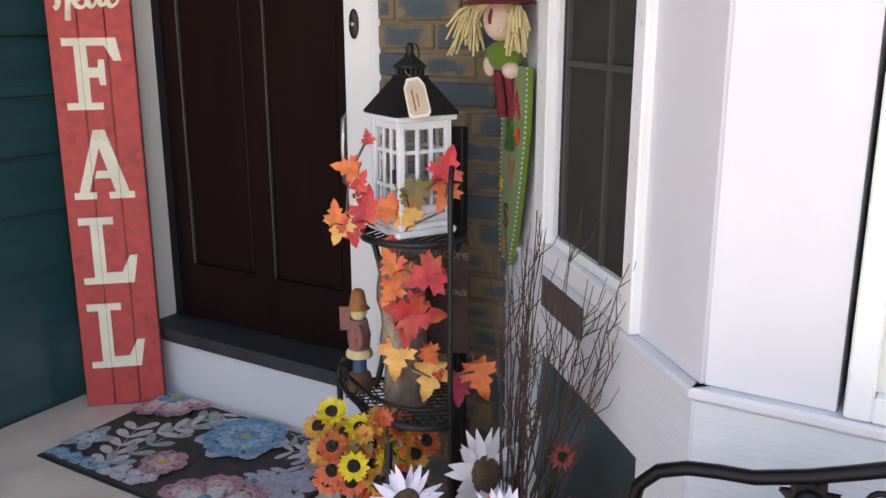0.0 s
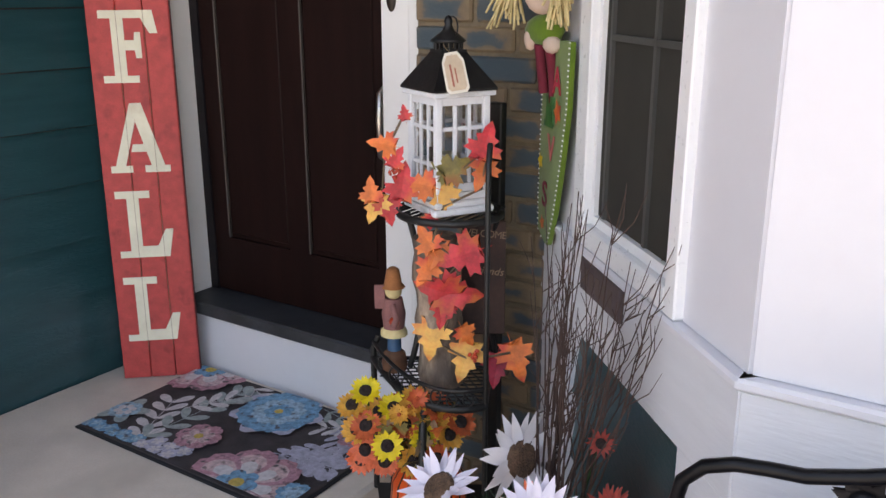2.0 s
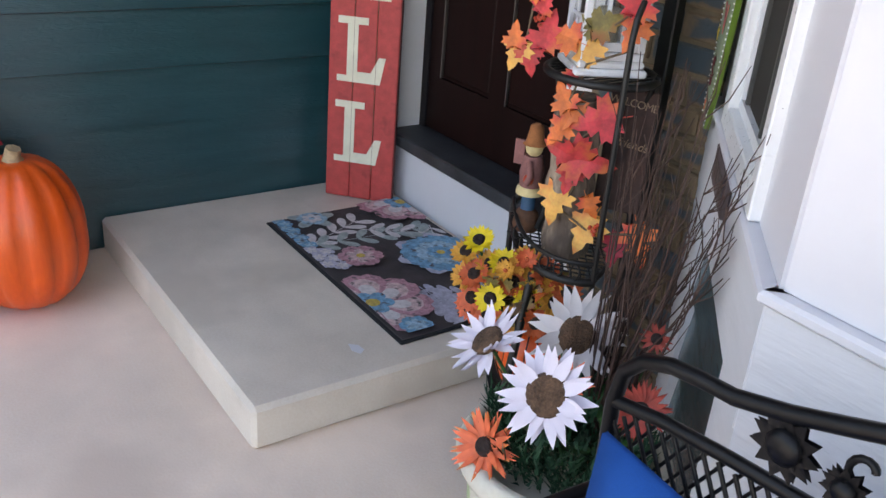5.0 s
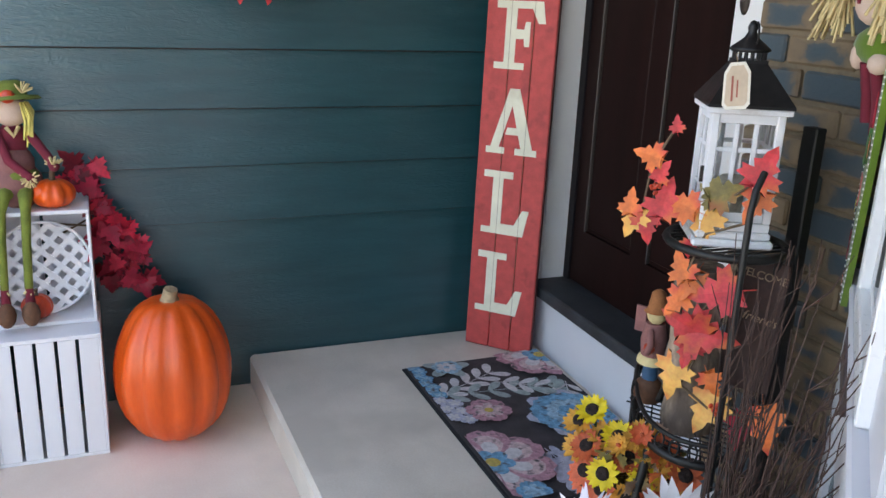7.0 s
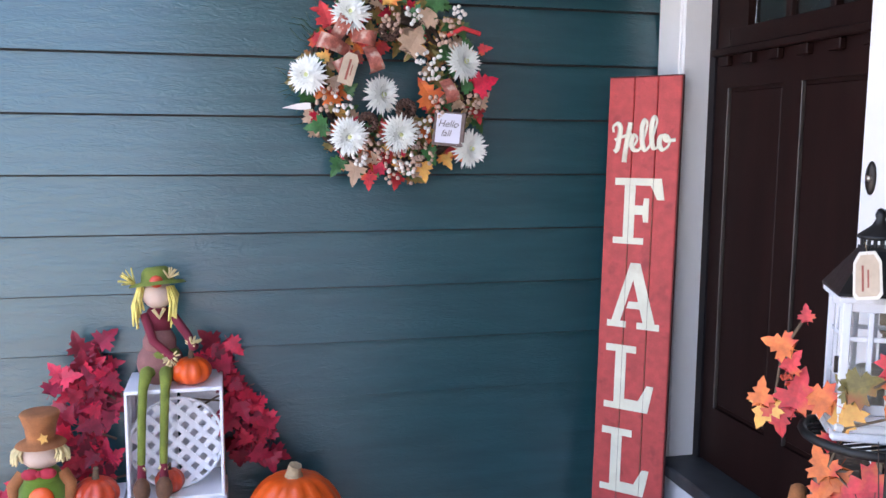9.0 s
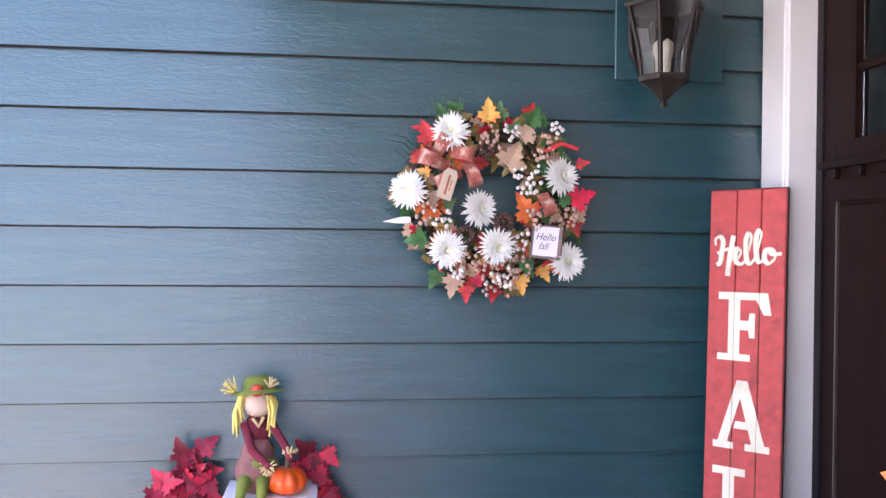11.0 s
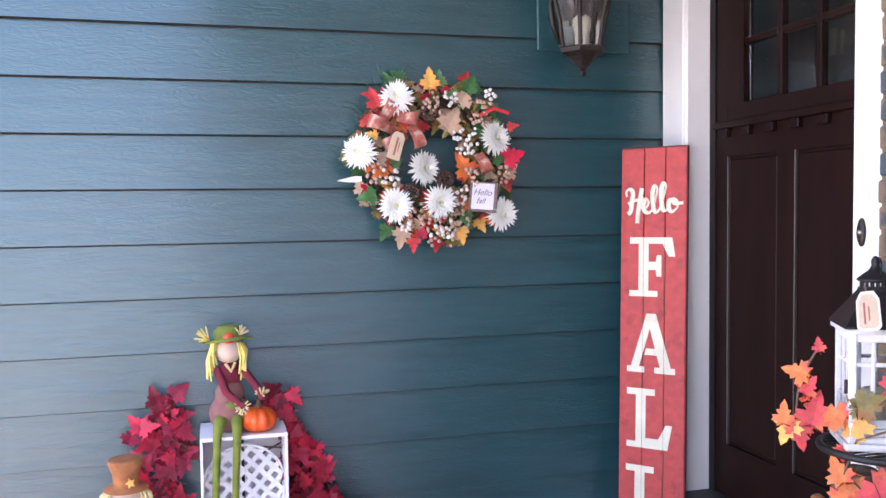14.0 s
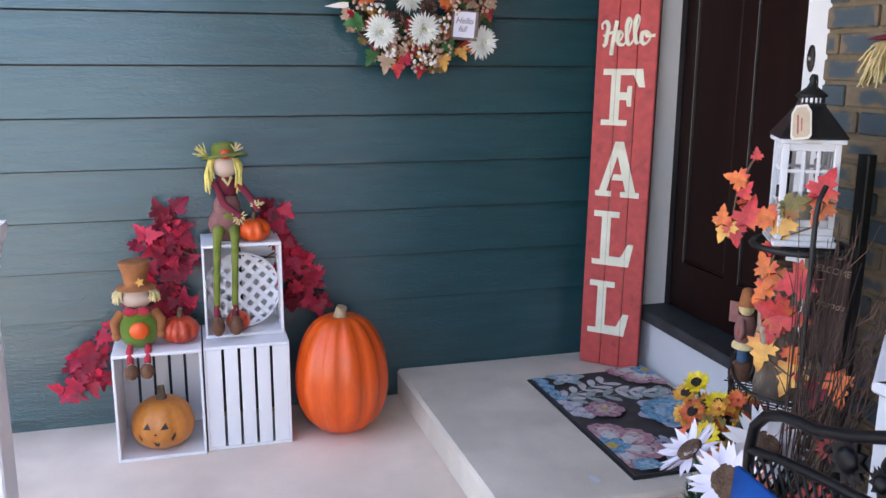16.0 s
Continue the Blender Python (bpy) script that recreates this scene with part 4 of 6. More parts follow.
def showy_flower(u, v, r, n, turn, span=2 * math.pi):
    """A large printed bloom: pink petals paling inwards, a blue ring and a gold eye."""
    c = (u * MW, v * MD)
    for i in range(n):
        a = turn + span * i / n
        flat_petal(c, a, r * 0.15, r, r * 0.80, "m_pink", True)
        flat_petal(c, a + 0.05, r * 0.15, r * 0.82, r * 0.56, "m_lpink")
        flat_petal(c, a, r * 0.15, r * 0.62, r * 0.30, "m_pale")
    for i in range(6):
        flat_petal(c, turn + i * 1.047, r * 0.05, r * 0.36, r * 0.26, "m_blue")
    blob([(c[0] + r * 0.13 * math.cos(k * 0.7), c[1] + r * 0.13 * math.sin(k * 0.7)) for k in range(9)], "m_gold", "printed_petal")


def big_leaf(u, v, a, length, w, key):
    flat_petal((u * MW, v * MD), a, 0.0, length, w, key)


# leafy stems
for u, v, a, ln, key, n, w in ((0.27, 0.08, 2.02, 0.28, "m_pale", 5, 0.034), (0.27, 0.08, 1.50, 0.42, "m_sage", 6, 0.034), (0.22, 0.50, 1.05, 0.16, "m_pale", 3, 0.030), (0.72, 0.41, 0.12, 0.22, "m_lilac", 5, 0.042), (0.78, 0.36, 0.75, 0.17, "m_lilac", 4, 0.036), (0.86, 0.62, -2.2, 0.12, "m_lilac", 3, 0.026), (0.95, 0.52, 1.9, 0.20, "m_lilac", 5, 0.024), (0.80, 0.95, -1.2, 0.16, "m_lilac", 4, 0.022), (0.30, 0.94, -0.4, 0.14, "m_pale", 3, 0.024), (0.66, 0.95, -0.2, 0.20, "m_sage", 4, 0.024), (0.90, 0.90, 3.6, 0.16, "m_pale", 4, 0.022)):
    spray(u, v, a, ln, key, n, w)
for k in range(8):
    mat_flower(0.025 + 0.036 * k, 0.06 + 0.025 * (k % 2), 0.028, "m_blue", "m_lblue", 5, "m_lblue", k)
for k in range(6):
    mat_flower(0.32 + 0.032 * k, 0.06 + 0.07 * (k % 2), 0.030, "m_lilac", "m_pale", 5, "m_pale", k)
for k in range(5):
    big_leaf(0.07, 0.27, k * 1.25 + 0.4, 0.085, 0.045, "m_sage")
mat_flower(0.07, 0.27, 0.055, "m_lblue", "m_pale", 6, "m_lblue")
showy_flower(0.765, 0.06, 0.18, 7, 0.15)
showy_flower(0.07, 0.95, 0.17, 7, 0.1)
for k in range(7):
    big_leaf(0.55, 0.75, k * 0.898 + 0.2, 0.155, 0.085, "m_lilac")
mat_flower(0.55, 0.75, 0.135, "m_blue", "m_lblue", 9)
mat_flower(0.55, 0.75, 0.075, "m_lblue", "m_blue", 7, "m_gold", 0.5)
mat_flower(0.45, 0.28, 0.075, "m_pink", "m_lpink", 6)
big_leaf(0.34, 0.66, 0.9, 0.085, 0.045, "m_sage")
big_leaf(0.37, 0.80, 2.4, 0.075, 0.04, "m_sage")
mat_flower(0.955, 0.14, 0.050, "m_blue", "m_lblue", 6, "m_lblue")
mat_flower(0.90, 0.74, 0.055, "m_pink", "m_lpink", 6)

# ---- iron plant rack in the corner ----
RK = thing("plant_rack", "black wrought iron corner plant rack with mesh shelves", "plant rack", Matrix.Translation((-0.020, 0.020, 0)) @ Matrix.Diagonal((1, 1, 1.017, 1)))
PB, PL, PR = Vector((1.56, 2.20, 0)), Vector((1.30, 2.03, 0)), Vector((1.685, 1.955, 0))


def bar(pts, r, name, n=6):
    part(name, G().tube(pts, r, n=n), M["rack"], RK)


def arc(a, b, c, n=12):
    """A smooth bow from a over b to c."""
    a, b, c = Vector(a), Vector(b), Vector(c)
    k = b * 2 - (a + c) * 0.5
    return [a * (1 - t) ** 2 + k * 2 * t * (1 - t) + c * t ** 2 for t in [i / n for i in range(n + 1)]]


part("post", G().box((PB.x - 0.020, PB.y - 0.014, 0.0), (PB.x + 0.020, PB.y + 0.014, 1.15), bev=0.003), M["rack"], RK)
bar([PR + Vector((0, 0, z)) for z in (0.0, 0.3, 0.6, 1.02)] + [(1.680, 1.965, 1.06), (1.668, 1.99, 1.09)], 0.0065, "post")
bar([PL + Vector((0, 0, z)) for z in (0.126, 0.3, 0.53)] + [(1.31, 2.04, 0.56)], 0.008, "post")
bar(arc((1.45, 1.985, 0.53), (1.476, 2.0, 0.72), (1.447, 1.985, 0.915)), 0.0075, "brace")
bar(arc((1.64, 2.1, 0.93), (1.585, 2.12, 0.75), (1.60, 2.15, 0.53)), 0.006, "brace")
FR = arc(PL + Vector((0, 0, 0.52)), (1.545, 1.895, 0.52), PR + Vector((0, 0, 0.52)), 16)
for dz, r in ((0.0, 0.010), (0.045, 0.005)):
    bar([p + Vector((0, 0, dz - 0.02)) for p in FR], r, "shelf_rim")
bar([PL + Vector((0, 0, 0.5)), PB + Vector((0, 0, 0.5)), PR + Vector((0, 0, 0.5))], 0.006, "shelf_rim")
g = G()
for k in range(-14, 15):
    for sgn in (1, -1):
        d = Vector((0.8, 0.6 * sgn, 0)).normalized()
        o = Vector((1.52, 2.05, 0.5)) + Vector((-d.y, d.x, 0)) * k * 0.021
        ins = []
        for i in range(81):
            q = o + d * (i - 40) * 0.01
            e1 = (PR - PL).to_2d()
            f = (q - PL).to_2d()
            t = f.dot(e1) / e1.length_squared
            if not 0.02 < t < 0.98:
                continue
            fr = FR[int(t * 16)]
            lim = fr.y + 0.006
            ub = PL.y + (PB.y - PL.y) * min(1, (q.x - PL.x) / (PB.x - PL.x)) if q.x < PB.x else PB.y + (PR.y - PB.y) * (q.x - PB.x) / (PR.x - PB.x)
            if lim < q.y < ub:
                ins.append(q)
        if len(ins) > 2:
            g.tube([ins[0] + Vector((0, 0, 0.002 * sgn)), ins[-1] + Vector((0, 0, 0.002 * sgn))], 0.0022, n=4)
part("mesh_shelf", g, M["rack"], RK, "woven wire shelf")
for i in range(1, 8):
    c = FR[i * 2] + Vector((0, 0, 0.003))
    part("scroll", G().tube([c + Vector((math.cos(a) * 0.014, 0.004 * math.sin(a), math.sin(a) * 0.016)) for a in [2 * math.pi * j / 10 for j in range(10)]], 0.0022, n=4, closed=True), M["rack"], RK)
ring = [Vector((1.53 + 0.125 * math.cos(a), 2.04 + 0.115 * math.sin(a), 0.915)) for a in [2 * math.pi * i / 20 for i in range(20)]]
part("shelf_rim", G().tube(ring, 0.009, n=6, closed=True), M["rack"], RK)
g = G()
for i in range(-5, 6):
    h = math.sqrt(max(0, 1 - (i / 6) ** 2))
    g.tube([(1.53 + i * 0.02, 2.04 - 0.112 * h, 0.915), (1.53 + i * 0.02, 2.04 + 0.112 * h, 0.915)], 0.003, n=4)
part("mesh_shelf", g, M["rack"], RK)
bar([(1.55, 1.90, 0.50), (1.585, 1.84, 0.30), (1.60, 1.79, 0.08), (1.605, 1.775, 0.0)], 0.010, "leg")
bar([(1.42, 1.955, 0.13), (1.605, 1.79, 0.13), (1.685, 1.955, 0.13)], 0.005, "shelf_rim")
part("mesh_shelf", G().prism([(1.30, 2.03), (1.42, 1.90), (1.60, 1.80), (1.685, 1.955), (1.56, 2.19)], 0.134, 0.139), M["rack"], RK)

# ---- lantern ----
LN = thing("lantern", "whitewashed wooden lantern with a black pierced metal roof on the rack", "lantern", CORNER @ pose(1.53, 2.035, 0.925, 0, 0, -27))
H0, ZB, ZT = 0.068, 0.05, 0.262
part("base", G().box((-0.078, -0.078, 0), (0.078, 0.078, 0.016), bev=0.004).box((-0.072, -0.072, 0.0165), (0.072, 0.072, 0.032), bev=0.004).box((-0.068, -0.068, 0.0325), (0.068, 0.068, 0.05), bev=0.002), M["lan_white"], LN)
for sx in (-1, 1):
    for sy in (-1, 1):
        part("corner_post", G().box((sx * 0.061 - 0.0075, sy * 0.061 - 0.0075, ZB + 0.0005), (sx * 0.061 + 0.0075, sy * 0.061 + 0.0075, ZT), bev=0.0015), M["lan_white"], LN)
g = G()
g.box((-0.053, -0.064, ZB + 0.001), (0.053, -0.056, ZB + 0.020), bev=0.001).box((-0.053, -0.064, ZT - 0.018), (0.053, -0.056, ZT - 0.0005), bev=0.001)
for x in (-0.018, 0.018):
    g.box((x - 0.0045, -0.0635, ZB + 0.0205), (x + 0.0045, -0.0565, ZT - 0.0185), bev=0.001)
for a, b in ((-0.053, -0.023), (-0.013, 0.013), (0.023, 0.053)):
    for z in (0.112, 0.193):
        g.box((a, -0.063, z - 0.0045), (b, -0.057, z + 0.0045), bev=0.001)
me = g.mesh("lattice_frame", M["lan_white"])
pn = G().box((-0.053, -0.0592, ZB + 0.02), (0.053, -0.0580, ZT - 0.018)).mesh("pane", M["glass"])
for a in range(4):
    fr = part("lattice_frame", me, None, LN, m=pose(0, 0, 0, 0, 0, 90 * a))
    part("pane", pn, None, fr)
part("latch", G().ball((0, 0, 0), (0.004, 0.005, 0.010), n=8).box((-0.003, -0.007, -0.016), (0.003, 0.007, 0.016), bev=0.001), M["bronze"], LN, m=pose(0.046, -0.067, 0.14))
part("eave", G().box((-0.078, -0.078, ZT + 0.0005), (0.078, 0.078, ZT + 0.012), bev=0.002), M["lan_white"], LN)
r4 = math.sqrt(2)
g = G()
g.T = pose(0, 0, 0, 0, 0, 45)
g.lathe([(0.080 * r4, ZT + 0.0125), (0.080 * r4, ZT + 0.018), (0.030 * r4, ZT + 0.092), (0.030 * r4, ZT + 0.098)], n=4, smooth=False)
part("roof", g, M["lan_metal"], LN, "black pyramid metal roof")
g = G()
for i in range(16):
    a = 2 * math.pi * i / 16
    g.tube([(0.030 * math.cos(a), 0.030 * math.sin(a), ZT + 0.098), (0.030 * math.cos(a), 0.030 * math.sin(a), ZT + 0.112)], 0.003, n=4)
g.lathe([(0.034, ZT + 0.112), (0.040, ZT + 0.116), (0.036, ZT + 0.121), (0.014, ZT + 0.138), (0.008, ZT + 0.150), (0.010, ZT + 0.158), (0.006, ZT + 0.168), (0.0, ZT + 0.171)], n=16)
part("vent_cap", g, M["lan_metal"], LN)
part("hanging_ring", G().tube([(0.012 + 0.022 * math.cos(a), 0.004, ZT + 0.146 + 0.022 * math.sin(a)) for a in [2 * math.pi * i / 14 for i in range(14)]], 0.002, n=5, closed=True), M["lan_metal"], LN)
single("candle", G().lathe([(0.026, 0), (0.026, 0.075), (0.022, 0.079), (0.0, 0.074)], n=16), M["candle"], "cream pillar candle inside the lantern", "candle", CORNER @ pose(1.53, 2.035, 0.9765))
tg = thing("gift_tag", "scalloped kraft paper tag hanging from the lantern top", "tag", CORNER @ facing((1.600, 1.956, 1.240), (0.52, -0.72, 0.42), 10) @ Matrix.Diagonal((0.95, 1.12, 1, 1)))
tp = [(-0.019, -0.038), (0.019, -0.038), (0.026, -0.030), (0.025, 0.026), (0.014, 0.044), (-0.014, 0.044), (-0.025, 0.026), (-0.026, -0.030)]
part("card", G().prism(tp, -0.001, 0.0), M["tag_edge"], tg)
part("label", G().prism([(x * 0.82, y * 0.86) for x, y in tp], 0.0002, 0.0006), M["tag"], tg)
part("text_bar", G().box((-0.010, -0.024, 0.0008), (-0.006, 0.020, 0.0012)).box((0.0, -0.018, 0.0008), (0.003, 0.012, 0.0012)), M["ink_red"], tg)
part("string", G().tube([(0, 0.038, 0.001), (-0.01, 0.07, -0.03), (-0.006, 0.085, -0.055)], 0.0009, n=4), M["stem"], tg)

# ---- log, small board and figurine on the lower shelf ----
g = G()
rows = []
for i in range(12):
    rows.append((0.049 + 0.005 * math.sin(i * 1.7), i * 0.0345))
g.lathe(rows, n=28, ribs=13, depth=0.14)
single("bark_log", g, M["bark"], "upright grey-brown log with rough bark on the rack", "log", CORNER @ pose(1.532, 2.005, 0.498, 2, -2, 10) @ Matrix.Diagonal((1.1, 1.1, 0.97, 1)))
wb = thing("welcome_board", "small dark wooden board with pale painted words behind the log", "wooden board", CORNER @ facing((1.597, 2.085, 0.765), (0.55, -0.82, 0.10), 0))
part("board", G().box((-0.052, -0.15, -0.006), (0.052, 0.125, 0.006), bev=0.002), M["old_wood"], wb)
writing("lettering", "WELCOME", 0.024, M["groove"], wb, pose(0.0, 0.095, 0.0068, 0, 0, -6), spacing=0.9)
writing("lettering", "friends", 0.026, M["groove"], wb, pose(0.012, 0.005, 0.0068, 0, 0, -6), shear=0.25)
g = G()
g.lathe([(0.030, 0), (0.033, 0.015), (0.028, 0.045), (0.016, 0.055)], n=14, mi=0)
g.lathe([(0.018, 0.05), (0.017, 0.095)], n=10, mi=1)
g.lathe([(0.034, 0.094), (0.033, 0.106), (0.024, 0.115)], n=12, mi=2)
g.lathe([(0.026, 0.112), (0.030, 0.15), (0.022, 0.19)], n=12, mi=3)
g.ball((0, 0, 0.21), (0.022, 0.022, 0.024), 2)
g.lathe([(0.030, 0.218), (0.022, 0.226), (0.016, 0.262), (0.008, 0.268), (0.0, 0.268)], n=12, mi=4)
g.tube([(0.0, -0.026, 0.18), (0.012, -0.042, 0.15), (0.004, -0.045, 0.13)], 0.009, 3, n=6)
g.ball((0.006, -0.036, 0.14), 0.014, 5, n=8)
g.box((-0.045, -0.012, 0.165), (-0.020, -0.006, 0.225), 3)
single("garden_figurine", g, [M["boot"], M["resin_blue"], M["straw"], M["mauve"], M["hat_rust"], M["pumpkin_red"]], "small resin harvest figurine in brown hat and blue trousers", "figurine", CORNER @ pose(1.395, 1.995, 0.499, 0, 0, 30))

# ---- maple leaf garland winding down the rack ----
gar = thing("leaf_garland", "artificial maple leaf garland in red, orange and yellow", "garland", CORNER)
KEY = {"o": "l_orange", "r": "l_red", "y": "l_yellow", "v": "l_olive", "d": "burg2"}
UPPER = [("o", 1.464, 1.881, 1.089, 0.055, 170), ("r", 1.485, 1.896, 1.057, 0.045, 60), ("y", 1.446, 1.868, 0.952, 0.062, 250), ("r", 1.47, 1.885, 0.945, 0.06, 280), ("o", 1.439, 1.864, 0.985, 0.05, 95), ("r", 1.496, 1.904, 1.0, 0.075, 80), ("o", 1.53, 1.926, 1.0, 0.065, 165), ("y", 1.567, 1.952, 0.97, 0.075, 265), ("v", 1.593, 1.97, 1.036, 0.07, 30), ("v", 1.572, 1.955, 1.028, 0.05, 140), ("o", 1.642, 2.003, 1.026, 0.065, 250), ("r", 1.646, 2.006, 1.09, 0.075, 70), ("r", 1.546, 1.937, 0.917, 0.035, 270)]
LOWER = [("o", 1.54, 1.933, 0.872, 0.06, 120), ("o", 1.556, 1.945, 0.845, 0.065, 250), ("r", 1.607, 1.975, 0.838, 0.095, 200), ("o", 1.539, 1.932, 0.80, 0.06, 240), ("r", 1.57, 1.945, 0.752, 0.095, 160), ("r", 1.595, 1.965, 0.745, 0.10, 355), ("r", 1.568, 1.953, 0.70, 0.06, 260), ("y", 1.545, 1.941, 0.637, 0.085, 265), ("o", 1.614, 1.983, 0.645, 0.05, 300), ("y", 1.613, 1.983, 0.585, 0.085, 255), ("o", 1.712, 2.045, 0.585, 0.085, 290), ("d", 1.672, 2.023, 0.56, 0.07, 265), ("r", 1.50, 1.91, 1.155, 0.03, 100)]
for row in (UPPER, LOWER):
    for c, x, y, z, s, spin in row:
        s *= 1.2
        d = Vector((0.55 + random.uniform(-0.25, 0.25), -0.83, random.uniform(-0.15, 0.5)))
        lateral = Vector((0.83, 0.55, 0))
        m = facing((x, y, z), d)
        # spin 0 points to the garland's right, 90 upwards
        ex = (lateral * math.cos(radians(spin)) + Vector((0, 0, 1)) * math.sin(radians(spin)))
        zax = d.normalized()
        ex = (ex - zax * ex.dot(zax)).normalized()
        ey = zax.cross(ex)
        leaf(gar, KEY[c], s, Matrix(((ex.x, ey.x, zax.x, x - ex.x * s * 0.4), (ex.y, ey.y, zax.y, y - ex.y * s * 0.4), (ex.z, ey.z, zax.z, z - ex.z * s * 0.4), (0, 0, 0, 1))))
pts = [(1.50, 1.915, 1.16), (1.46, 1.89, 1.07), (1.455, 1.88, 0.96), (1.52, 1.925, 0.99), (1.60, 1.98, 1.03), (1.65, 2.01, 1.08), (1.64, 2.0, 0.99), (1.57, 1.955, 0.95), (1.55, 1.94, 0.87), (1.60, 1.975, 0.82), (1.55, 1.945, 0.75), (1.58, 1.96, 0.68), (1.56, 1.95, 0.62), (1.62, 1.99, 0.58), (1.70, 2.04, 0.60)]
part("vine", G().tube(pts, 0.003, n=5), M["stem_dark"], gar)
g = G()
for i in range(10):
    g.ball((1.634 + random.uniform(-0.012, 0.012), 1.99 + random.uniform(-0.012, 0.0), 0.596 + random.uniform(-0.014, 0.014)), 0.005, n=6)
part("berry_cluster", g, M["pumpkin_red"], gar)
g = G()
for i in range(10):
    g.ball((1.49 + random.uniform(-0.012, 0.012), 1.885 + random.uniform(-0.008, 0.0), 1.025 + random.uniform(-0.012, 0.012)), 0.004, n=6)
part("berry_cluster", g, M["pumpkin_red"], gar)

# ---- sunflower bunch in a striped pumpkin pot ----
pp = thing("pumpkin_pot", "orange pumpkin pot with thin black stripes on the rack", "pot", pose(1.500, 1.980, 0.142) @ Matrix.Diagonal((0.92, 0.92, 1, 1)))
prof = [(0.05, 0), (0.088, 0.03), (0.105, 0.08), (0.10, 0.13), (0.075, 0.17), (0.06, 0.18), (0.05, 0.172)]
part("body", G().lathe(prof, n=32, ribs=10, depth=0.06), M["pumpkin"], pp)
g = G()
for i in range(20):
    a = 2 * math.pi * i / 20
    g.tube([(r * 0.985 * math.cos(a), r * 0.985 * math.sin(a), z) for r, z in prof[:6]], 0.0022, n=4)
part("stripe", g, M["black"], pp, "thin black stripes")
FLW = [("p_yellow", 1.496, 1.857, 0.477), ("p_yellow", 1.553, 1.895, 0.404), ("p_yellow", 1.445, 1.818, 0.521), ("p_gold", 1.605, 1.925, 0.41), ("p_rust", 1.574, 1.917, 0.475), ("p_rust", 1.626, 1.940, 0.443), ("p_gold", 1.427, 1.804, 0.425), ("p_coral", 1.442, 1.815, 0.372), ("p_coral", 1.483, 1.835, 0.345), ("p_gold", 1.462, 1.845, 0.463), ("p_gold", 1.530, 1.897, 0.490), ("p_rust", 1.511, 1.878, 0.430), ("p_gold", 1.408, 1.812, 0.478), ("p_yellow", 1.500, 1.825, 0.395), ("p_gold", 1.545, 1.862, 0.352), ("p_rust", 1.590, 1.890, 0.360), ("p_coral", 1.415, 1.830, 0.330), ("p_rust", 1.452, 1.808, 0.440)]
for key, x, y, z in FLW:
    d = Vector((x - 1.50 + 0.05, y - 1.98, (z - 0.40) * 2.2 + 0.12)) + Vector((0.10, -0.06, 0.03))
    flower((x, y, z), d, 0.040, 0.0165, key, "disc_dark", 13, 0.42, 0.10, 2, (1.5, 1.95, 0.30), "sunflowers in the pumpkin pot", "small artificial sunflower with dark centre in the pot")
for i in range(13):
    a, b = i * 2.4, 0.35 + 0.65 * (i % 5) / 4
    p = (1.515 + 0.105 * b * math.cos(a), 1.895 + 0.075 * b * math.sin(a), 0.40 + 0.10 * (1 - b) + 0.02 * (i % 3))
    flower(p, (0.4 + 0.6 * math.cos(a), -0.6 + 0.5 * math.sin(a), 0.7), 0.027, 0.005, ("p_gold", "p_coral", "p_gold", "l_tan")[i % 4], "p_rust", 10, 0.5, 0.5, 2, None, "filler blooms in the pumpkin pot", "small ruffled gold and rust filler bloom in the pot", "filler_bloom")
bush = thing("filler_foliage", "brown and olive filler sprigs among the sunflowers", "foliage", CORNER)
for i in range(110):
    a, b = random.uniform(0, 6.28), random.uniform(0.1, 1.0)
    p = (1.515 + 0.095 * b * math.cos(a), 1.91 + 0.075 * b * math.sin(a), random.uniform(0.33, 0.47))
    leaf(bush, random.choice(("l_olive", "l_orange", "l_olive", "l_tan")), 0.045, pose(*p, random.uniform(0, 90), random.uniform(-60, 10), random.uniform(0, 360)))
part("stem", G().tube([(1.5, 1.95, 0.3), (1.52, 1.92, 0.46)], 0.004, n=5), M["l_green"], bush)

# ---- white urn with big artificial flowers and twigs ----
UC = (1.965, 1.655)
urn = thing("planter_urn", "cream round planter urn with a wide rolled rim", "planter", pose(UC[0] + 0.016, UC[1] - 0.014, 0.0) @ Matrix.Diagonal((1, 1, 1.10, 1)))
part("bowl", G().lathe([(0.11, 0.0), (0.115, 0.03), (0.10, 0.05), (0.125, 0.12), (0.155, 0.22), (0.165, 0.30), (0.166, 0.335)], n=40, ribs=24, depth=0.03), M["urn"], urn)
part("rim", G().lathe([(0.166, 0.330), (0.186, 0.338), (0.194, 0.355), (0.186, 0.374), (0.168, 0.378), (0.158, 0.362), (0.155, 0.30), (0.0, 0.29)], n=40), M["urn"], urn, "rolled cream rim")
single("celadon_pot", G().lathe([(0.045, 0), (0.055, 0.02), (0.07, 0.10), (0.075, 0.20), (0.08, 0.22), (0.072, 0.222), (0.065, 0.2), (0.0, 0.19)], n=24), M["celadon"], "pale green glazed pot beside the urn", "pot", pose(1.77, 1.69, 0.0))
green = G()
